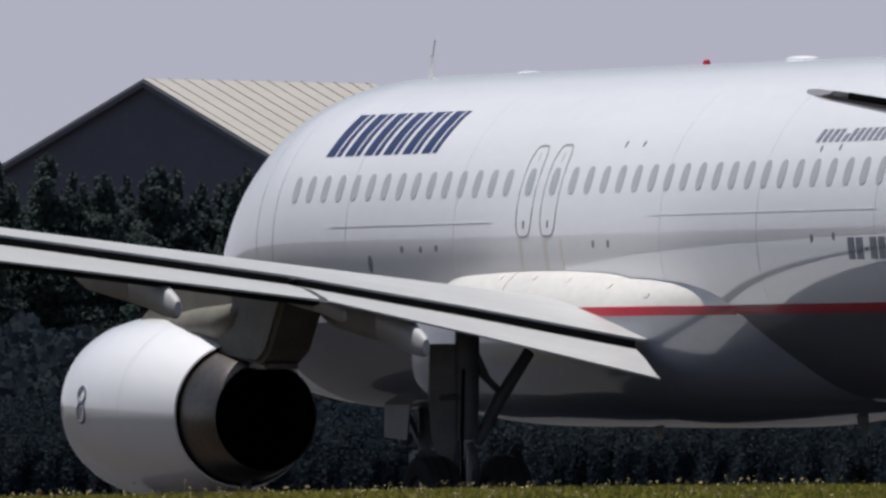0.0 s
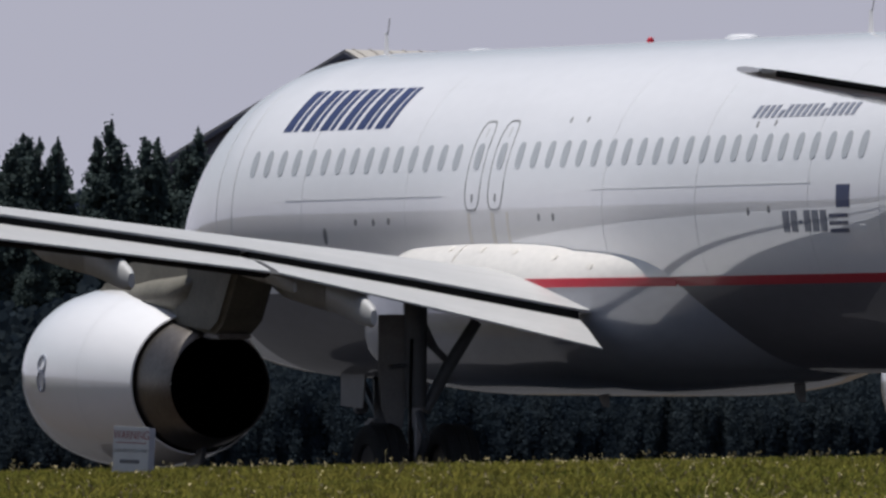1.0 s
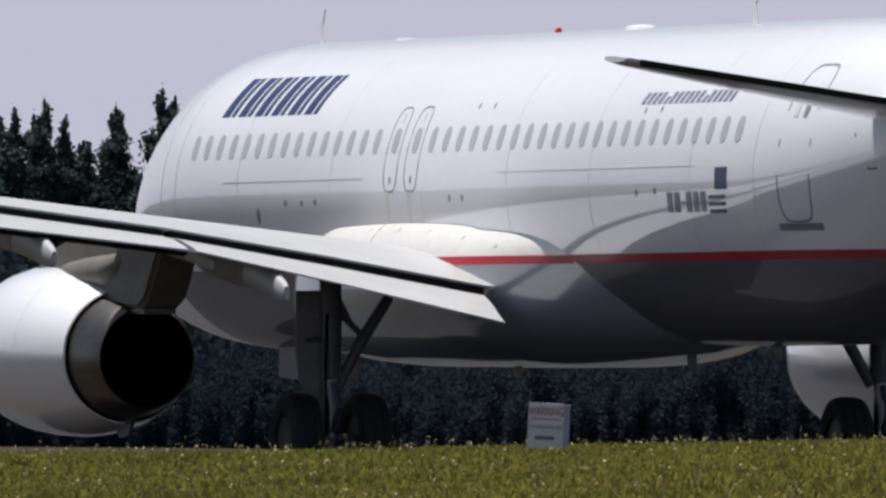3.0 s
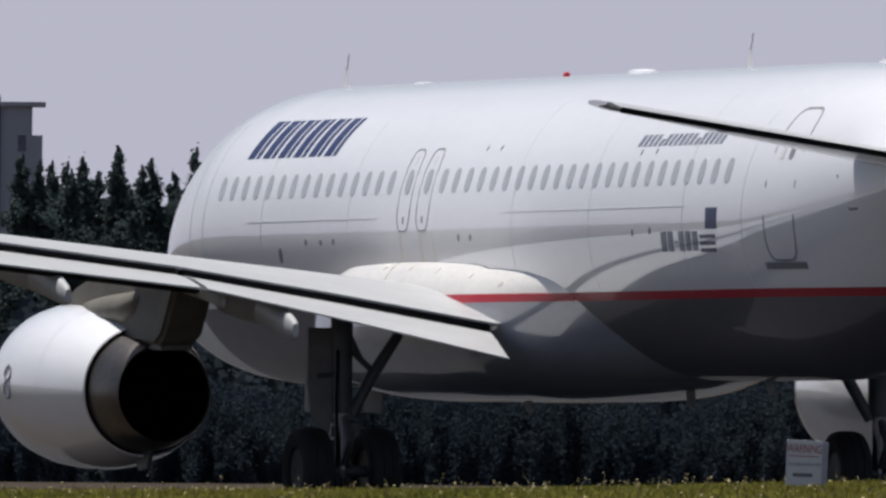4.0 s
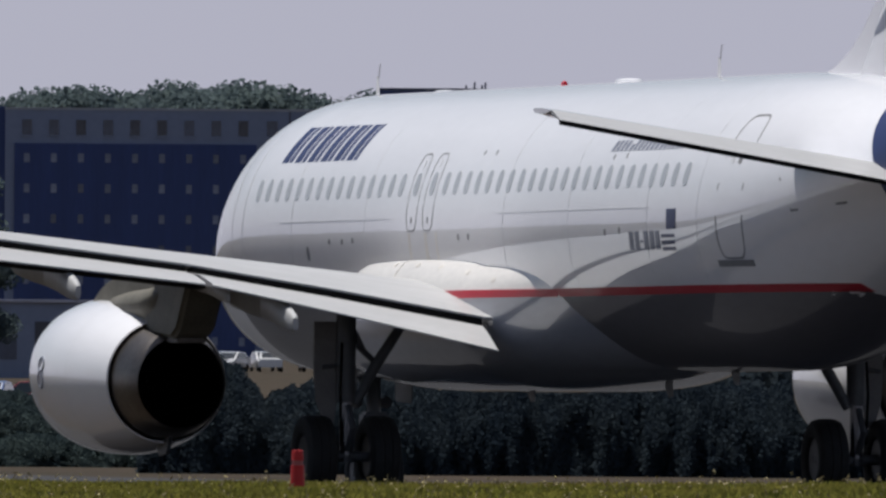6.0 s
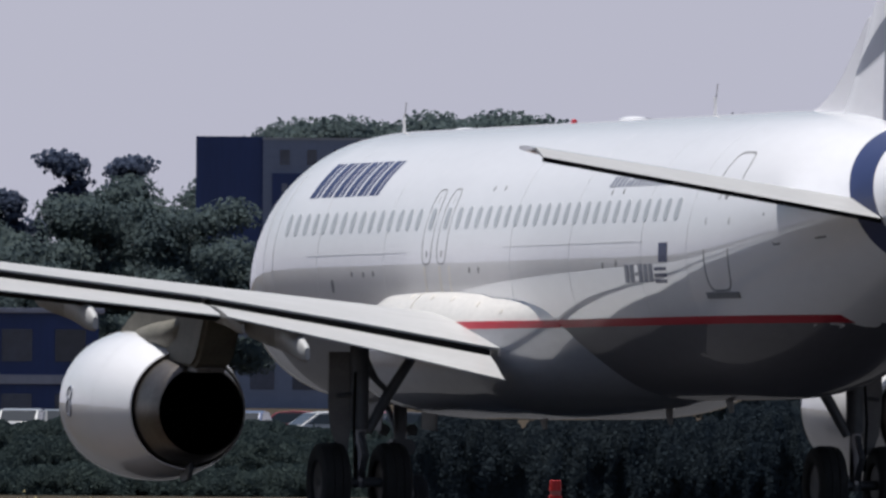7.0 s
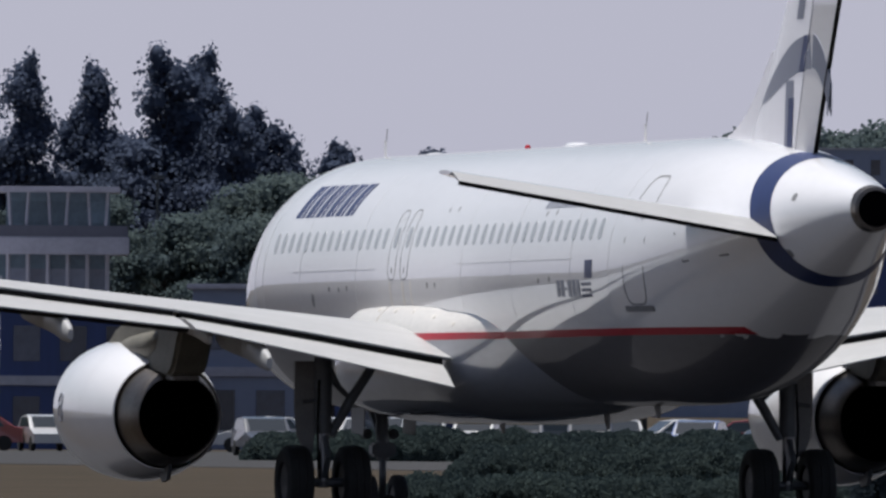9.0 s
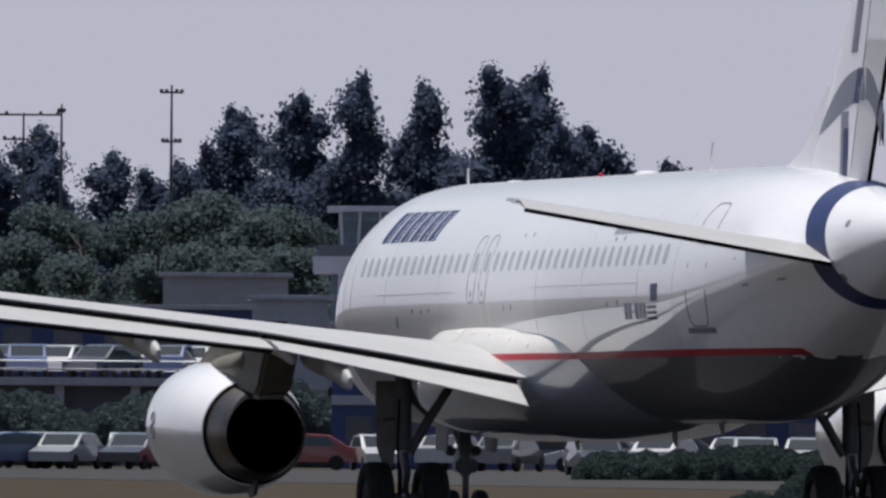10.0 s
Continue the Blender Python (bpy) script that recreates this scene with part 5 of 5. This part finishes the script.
def build_tower():
    d = 2500
    az0 = 16.88
    t = new("tower_block")
    tagged(t, "navy-clad office tower with pale grey side and roof canopy", "building")
    t.matrix_world = local(az0, d)
    x0, x1, x2 = lat(16.749, az0, d), lat(17.008, az0, d), lat(17.10, az0, d)
    top, low = height_for(0.641, d), height_for(0.556, d)
    part("wall", block(x0, x1, 0, 14, -1, top), CLAD_BLUE, t, "navy cladding", smooth=False)
    part("wall", block(x1, x2 - 0.9, 0.3, 13, -1, top - 0.9), CLAD_SIDE, t, "pale grey side wall", smooth=False)
    part("wall", block(x2 - 0.9, x2 + 0.1, 0.4, 12, -1, low), CLAD_SIDE, t, smooth=False)
    part("roof", block(x1 + 0.05, x2 + 0.4, -0.4, 13, top - 0.85, top - 0.45), CLAD_SIDE, t, "thin flat roof canopy", smooth=False)
    part("parapet", block(x0 - 0.1, x1 - 0.05, -0.12, 14.1, top, top + 0.25), GABLE, t, smooth=False)
    part("link_wall", block(lat(16.684, az0, d), x0, 1.0, 10, -1, height_for(0.575, d)), CLAD_BLUE, t, smooth=False)
    for k, q in enumerate((0.25, 0.55, 0.82, 0.94)):
        xx = x0 + (x1 - x0) * (0.70 + 0.3 * q * 0.8)
        part("roof_aerial", tube([(xx, 3, top), (xx, 3, top + 0.6 + 0.3 * (k % 2))], 0.10, 6), GABLE, t)
    for k in range(1, 5):
        xx = x0 + (x1 - x0) * k / 5
        part("cladding_rib", block(xx - 0.08, xx + 0.08, -0.14, 0.02, 0, top - 0.2), CLAD_BLUE, t, smooth=False)
    part("panel", block(x0 + 5.9, x1 - 0.3, -0.1, 0.02, top - 5.4, top - 1.4), GABLE, t, "dark louvre panel", smooth=False)
    pane_grid(t, [x2 - 1.9], [top - 4.5 - 3 * k for k in range(7)], 0.8, 1.6, 0.29, PANE)


def build_office():
    d = 2480
    az0 = 16.30
    o = new("office_block")
    tagged(o, "long pale grey office block with navy panel and rows of windows", "building")
    o.matrix_world = local(az0, d)
    xa, xb, xc, xd = (lat(a, az0, d) for a in (15.765, 15.915, 16.478, 16.678))
    top, dark = height_for(0.592, d), height_for(0.517, d)
    part("wall", block(xb, xd, 0, 13, -1, top), CLAD_PALE, o, "pale grey cladding", smooth=False)
    part("wall", block(xa, xb, 0.5, 12, -1, top + 0.3), CLAD_BLUE, o, "navy end wall", smooth=False)
    part("navy_panel", block(xb + 0.9, xc, -0.25, 0.02, -1, dark), CLAD_BLUE, o, "navy cladding field", smooth=False)
    part("parapet", block(xb - 0.05, xd + 0.1, -0.1, 13.1, top, top + 0.22), CLAD_SIDE, o, smooth=False)
    part("recess", block(xc + 3.1, xc + 3.3, -0.08, 0.02, 0, top), GABLE, o, smooth=False)
    rows = [top - 1.7 - 2.95 * k for k in range(8)]
    xs = []
    x = xb + 2.1
    while x < xc - 0.4:
        xs.append(x)
        x += 2.62
    pane_grid(o, xs, rows[:1], 0.95, 1.5, -0.01, PANE, CLAD_PALE)
    pane_grid(o, xs, rows[1:], 0.55, 0.85, -0.27, PANE_PALE)
    pane_grid(o, [xc + 1.5, xc + 4.7], rows, 1.05, 1.5, -0.01, PANE, CLAD_PALE)
    pane_grid(o, [xc + 7.6], rows, 1.4, 1.5, -0.01, PANE, CLAD_PALE)


def build_terrace_house():
    d = 1120
    az0 = 14.435
    t = new("terrace_building")
    tagged(t, "weathered concrete viewing building with stepped terraces and glazing", "building")
    t.matrix_world = local(az0, d)
    z = [height_for(e, d) for e in (0.20, 0.30, 0.345, 0.385, 0.41, 0.425, 0.485, 0.498)]
    xl, xr = lat(14.275, az0, d), lat(14.60, az0, d)
    part("wall", block(xl, xr, 1.2, 9, -0.5, z[0]), CONCRETE, t, smooth=False)
    part("wall", block(xl + 0.6, xr - 0.9, 1.8, 9, z[0], z[2]), TINTED, t, smooth=False)
    part("terrace", block(xl - 0.2, xr - 0.05, 0.2, 9, z[2], z[3], 0.05), CONCRETE, t, "projecting concrete terrace", smooth=False)
    part("terrace", block(xl - 0.3, xr - 0.6, 0.6, 9, z[0] - 0.3, z[0] + 0.2, 0.05), CONCRETE, t, smooth=False)
    part("rail", block(xl, xr - 0.1, 0.25, 0.33, z[3], z[4], 0.02), GABLE, t, smooth=False)
    part("upper_room", block(xl + 0.9, xr - 0.9, 2.4, 8.5, z[3], z[6]), TINTED, t, "glazed upper room", smooth=False)
    part("roof", block(xl + 0.4, xr - 0.45, 1.4, 9.2, z[6], z[7], 0.04), CONCRETE, t, "thin projecting flat roof", smooth=False)
    n = 5
    for k in range(n + 1):
        x = xl + 1.0 + (xr - xl - 2.0) * k / n
        part("column", tube([(x + 0.12 * (-1) ** k, 2.0, z[3]), (x, 2.0, z[6])], 0.07, 8), CONCRETE, t)
        part("column", tube([(x, 1.4, z[0]), (x, 1.4, z[2])], 0.09, 8), CONCRETE, t)
    pane_grid(t, [xl + 1.0 + (xr - xl - 2.0) * (k + 0.5) / n for k in range(n)], [(z[3] + z[6]) / 2 + 0.1], 0.95, 0.95, 2.38, TINTED)
    pane_grid(t, [xl + 1.0 + (xr - xl - 2.0) * (k + 0.5) / n for k in range(n)], [(z[0] + z[2]) / 2], 0.85, 1.6, 1.78, PANE_PALE)


def build_shed(az_a, az_b, d, el_top, depth, mat, label, storeys, win):
    az0 = (az_a + az_b) / 2
    s = new("low_building")
    tagged(s, label, "building", group="buildings beyond the car park")
    s.matrix_world = local(az0, d)
    xa, xb, top = lat(az_a, az0, d), lat(az_b, az0, d), height_for(el_top, d)
    part("wall", block(xa, xb, 0, depth, -0.5, top), mat, s, smooth=False)
    part("roof", block(xa - 0.25, xb + 0.25, -0.3, depth + 0.3, top, top + 0.22, 0.03), CONCRETE, s, "flat roof edge", smooth=False)
    fl = top / storeys
    for k in range(1, storeys):
        part("floor_band", block(xa - 0.04, xb + 0.04, -0.16, 0.02, fl * k - 0.28, fl * k + 0.12, 0.02), CONCRETE, s, smooth=False)
    xs = []
    x = xa + win
    while x < xb - win * 0.6:
        xs.append(x)
        x += win * 1.75
    pane_grid(s, xs, [fl * (k + 0.5) for k in range(storeys)], win, fl * 0.5, -0.02, PANE)


build_hangar()
build_tower()
build_office()
build_terrace_house()
build_shed(13.93, 14.21, 1180, 0.335, 8, CLAD_SIDE, "long low pale prefabricated shed", 1, 40)
build_shed(14.13, 14.30, 1090, 0.285, 8, CONCRETE, "small flat-roofed concrete block", 2, 1.0)
build_shed(14.31, 14.72, 1060, 0.225, 9, CLAD_BLUE, "two-storey dark blue office wing with concrete bands", 2, 1.1)
build_shed(14.74, 15.02, 1075, 0.27, 9, CLAD_PALE, "grey two-storey workshop with tall windows", 2, 1.2)
build_shed(15.06, 15.55, 1090, 0.20, 9, CLAD_BLUE, "dark blue storage hall with concrete bands", 2, 1.3)
build_shed(13.2, 14.25, 1150, 0.262, 9, CLAD_BLUE, "dark blue low hall beyond parked cars", 2, 1.3)
build_shed(15.58, 16.2, 1700, 0.16, 9, CLAD_PALE, "pale grey low hall in front of the office block", 1, 1.6)


def build_deck():
    d, az0 = 1090, 13.7
    k = new("parking_deck")
    tagged(k, "low concrete parking deck behind a hedge", "parking deck")
    k.matrix_world = local(az0, d)
    x0, x1 = lat(13.0, az0, d), lat(14.40, az0, d)
    part("deck_slab", block(x0, x1, 0, 34, 3.4, 3.75, 0.04), CONCRETE, k, smooth=False)
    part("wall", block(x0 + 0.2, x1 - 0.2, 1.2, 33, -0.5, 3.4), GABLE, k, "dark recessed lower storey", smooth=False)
    for i in range(9):
        x = x0 + 0.4 + (x1 - x0 - 0.8) * i / 8
        part("column", block(x - 0.2, x + 0.2, 0.3, 0.7, -0.5, 3.4), CONCRETE, k, smooth=False)
    for z in (4.1, 4.45):
        part("rail", tube([(x0, 0.15, z), (x1, 0.15, z)], 0.035, 6), METAL, k)


build_deck()


def build_mast(az, d, el, arms, label):
    m = new("mast")
    tagged(m, label, "mast", group="masts among the trees")
    m.matrix_world = local(az, d)
    h = height_for(el, d)
    part("pole", tube([(0, 0, -0.3), (0, 0, h * 0.6), (0, 0, h)], [0.17, 0.11, 0.05], 10), GEAR, m)
    for z, w in arms:
        part("crossarm", tube([(-w, 0, h - z), (w, 0, h - z)], 0.06, 8), GEAR, m)
        for q in (-0.9, -0.45, 0.45, 0.9):
            part("fitting", block(q * w - 0.09, q * w + 0.09, -0.09, 0.09, h - z - 0.04, h - z + 0.18, 0.03), GEAR, m, smooth=False)


build_mast(13.946, 1350, 0.765, ((0.4, 0.6), (3.0, 0.5)), "thin grey aerial mast with short crossarms")
build_mast(13.615, 1350, 0.70, ((0.1, 2.0), (1.4, 1.1)), "floodlight mast with a wide crossbar")
build_mast(14.66, 1330, 0.53, ((0.3, 0.3),), "plain grey lamp post before the trees")
build_mast(13.70, 1350, 0.72, ((0.4, 0.15),), "slender whip aerial mast")


def build_windsock():
    d = 930
    w = new("windsock")
    tagged(w, "limp orange windsock hanging from a thin pole", "windsock")
    w.matrix_world = local(14.152, d)
    top = height_for(0.07, d)
    part("pole", tube([(-0.42, 0.1, -0.2), (-0.42, 0.1, top + 0.25)], [0.07, 0.05], 10), METAL, w)
    part("hoop", tube([(-0.42, 0.1, top), (-0.28, 0.05, top + 0.02)], 0.03, 6), METAL, w)
    rings = []
    for k, (z, r, dx) in enumerate(((0, 0.36, 0.0), (-0.3, 0.48, 0.02), (-0.9, 0.43, 0.05), (-1.5, 0.36, 0.08), (-2.15, 0.32, 0.12), (-2.75, 0.22, 0.14))):
        rings.append([(dx + r * math.cos(2 * math.pi * q / 20) * (1 + 0.12 * math.sin(3 * q + k)), 0.5 * r * math.sin(2 * math.pi * q / 20), top + z) for q in range(20)])
    part("sock", loft(rings), ORANGE, w, "limp orange cloth sock")


build_windsock()


def build_car(mat, van=False):
    c = new("parked_car")
    if van:
        shell = [(-2.2, 0.35), (-2.25, 0.85), (-1.7, 1.15), (-1.2, 1.95), (-0.9, 2.05), (2.1, 2.05), (2.2, 1.9), (2.2, 0.35)]
    else:
        shell = [(-2.1, 0.32), (-2.15, 0.7), (-1.2, 0.92), (-0.5, 1.40), (0.1, 1.47), (1.1, 1.42), (1.75, 1.0), (2.1, 0.92), (2.12, 0.35)]
    bm = bmesh.new()
    rows = []
    for y, k in ((-0.86, 0.0), (-0.80, 1.0), (0.80, 1.0), (0.86, 0.0)):
        rows.append([bm.verts.new((x * (0.985 if k == 0 else 1), y - (0.1 * (z - 0.9) * (1 if y > 0 else -1) if z > 0.95 else 0), z * (1 if k else 0.985))) for x, z in shell])
    n = len(shell)
    for a, b in zip(rows, rows[1:]):
        for i in range(n):
            bm.faces.new((a[i], a[(i + 1) % n], b[(i + 1) % n], b[i]))
    bm.faces.new(rows[0])
    bm.faces.new(rows[-1])
    part("body", bm, mat, c, smooth=False)
    z0, z1 = (1.25, 1.85) if van else (0.98, 1.36)
    xw0, xw1 = (-1.5, -0.4) if van else (-0.95, 1.35)
    for s in (-1, 1):
        part("side_window", loft([[(xw0, s * 0.862, z0), (xw1, s * 0.862, z0), (xw1 - 0.35, s * 0.825, z1), (xw0 + 0.5, s * 0.825, z1)],
                                      [(xw0, s * 0.80, z0), (xw1, s * 0.80, z0), (xw1 - 0.35, s * 0.78, z1), (xw0 + 0.5, s * 0.78, z1)]]), CAR_GLASS, c, smooth=False)
    if not van:
        part("windscreen", loft([[(-1.16, y, 0.955) , (-0.54, y, 1.395), (-0.50, y, 1.39), (-1.1, y, 0.93)] for y in (-0.7, 0.7)]), CAR_GLASS, c, smooth=False)
        part("rear_window", loft([[(1.70, y, 1.05), (1.18, y, 1.42), (1.12, y, 1.40), (1.6, y, 1.03)] for y in (-0.68, 0.68)]), CAR_GLASS, c, smooth=False)
    for x in (-1.35, 1.35):
        for s in (-1, 1):
            bm = loft([[(x + r * math.sin(2 * math.pi * k / 16), s * yy, 0.31 + r * math.cos(2 * math.pi * k / 16)) for k in range(16)] for yy, r in ((0.70, 0.29), (0.72, 0.31), (0.86, 0.31), (0.885, 0.28))])
            part("wheel", bm, TYRE, c)
    return c


def build_cars():
    rng = random.Random(4)
    protos = [build_car(m) for m in CAR_PAINTS] + [build_car(CAR_PAINTS[1], True)]
    kinds = ("silver", "white", "dark grey", "dark red", "blue", "white")
    for az0, az1, d, step in ((13.45, 14.02, 1012, 0.155), (13.5, 14.0, 1024, 0.17), (14.05, 16.4, 1030, 0.16), (14.9, 16.3, 960, 0.19), (15.85, 16.72, 1880, 0.085), (15.9, 16.7, 1894, 0.10)):
        az = az0
        while az < az1:
            k = rng.choice((0, 0, 1, 1, 2, 3, 4, 5))
            o = copy_thing(protos[k], local(az, d) @ pose(0, 0, 0, 0, 0, rng.choice((70, 80, 90, 100, 250, 270, 0, 20))))
            tagged(o, kinds[k] + (" van" if k == 5 else " car") + " standing in the airport car park", "van" if k == 5 else "car", "parked cars")
            az += step * rng.uniform(0.8, 1.3)
    for k in range(16):
        o = copy_thing(protos[rng.choice((0, 1, 2, 4))], pose(*at_az(13.2 + 0.074 * k + rng.uniform(-0.02, 0.02), 1098 + 9 * (k % 2), 3.75), 0, 0, rng.choice((60, 75, 90, 260)) - 14))
        tagged(o, "car standing on the parking deck", "car", "cars on the deck")
    for p in protos:
        for o in (*p.children_recursive, p):
            bpy.data.objects.remove(o)


build_cars()


# ---- movement ----
TRACK = [(0.0, 108.67, 287.93, 0.558), (0.5, 108.61, 292.26, 0.683), (1.0, 108.54, 296.66, 0.765), (1.5, 108.46, 301.14, 0.805), (2.0, 108.38, 305.71, 0.802),
       (2.5, 108.3, 310.41, 0.756), (3.0, 108.23, 315.24, 0.671), (3.5, 108.17, 320.22, 0.548), (4.0, 108.12, 325.38, 0.391), (4.5, 108.09, 330.73, 0.207),
       (5.0, 108.08, 336.29, 0.0), (5.5, 108.09, 342.08, -0.222), (6.0, 108.13, 348.11, -0.452), (6.5, 108.18, 354.42, -0.679), (7.0, 108.26, 361.01, -0.895),
       (7.5, 108.36, 367.91, -1.088), (8.0, 108.48, 375.12, -1.246), (8.5, 108.6, 382.69, -1.356), (9.0, 108.74, 390.61, -1.403), (9.5, 108.88, 398.91, -1.373),
       (10.0, 109.01, 407.61, -1.25)]


def motions():
    walk(airliner, [(t, pose(x, y, 0, -0.365, 0, yaw)) for t, x, y, yaw in TRACK])
    # the elevators stand up at first and come down past the middle of the clip
    for ob, hinge, axis in ELEVATORS:
        rows = []
        for t, up in ((0, 16), (3.4, 16), (3.6, 15.5), (3.9, 11.5), (4.1, 7.5), (4.3, 3), (4.6, 0), (10, 0)):
            rows.append((t, Matrix.Translation(hinge) @ Matrix.Rotation(radians(-up), 4, axis)))
        walk(ob, rows)
    ts, ss = [r[0] for r in TRACK], [r[2] for r in TRACK]
    for ob, x, y, r in WHEELS:
        rows, turned, last = [], 0.0, ss[0]
        step = 1 / 15 if r > 0.5 else 1 / 30
        for k in range(int(round(10 / step)) + 1):
            t = k * step
            s = smooth_interp(t, np.array(ts), np.array(ss))
            turned -= (s - last) / r
            last = s
            rows.append((t, Matrix.Translation((x, y, r)) @ Matrix.Rotation(turned, 4, "X")))
        walk(ob, rows)


motions()
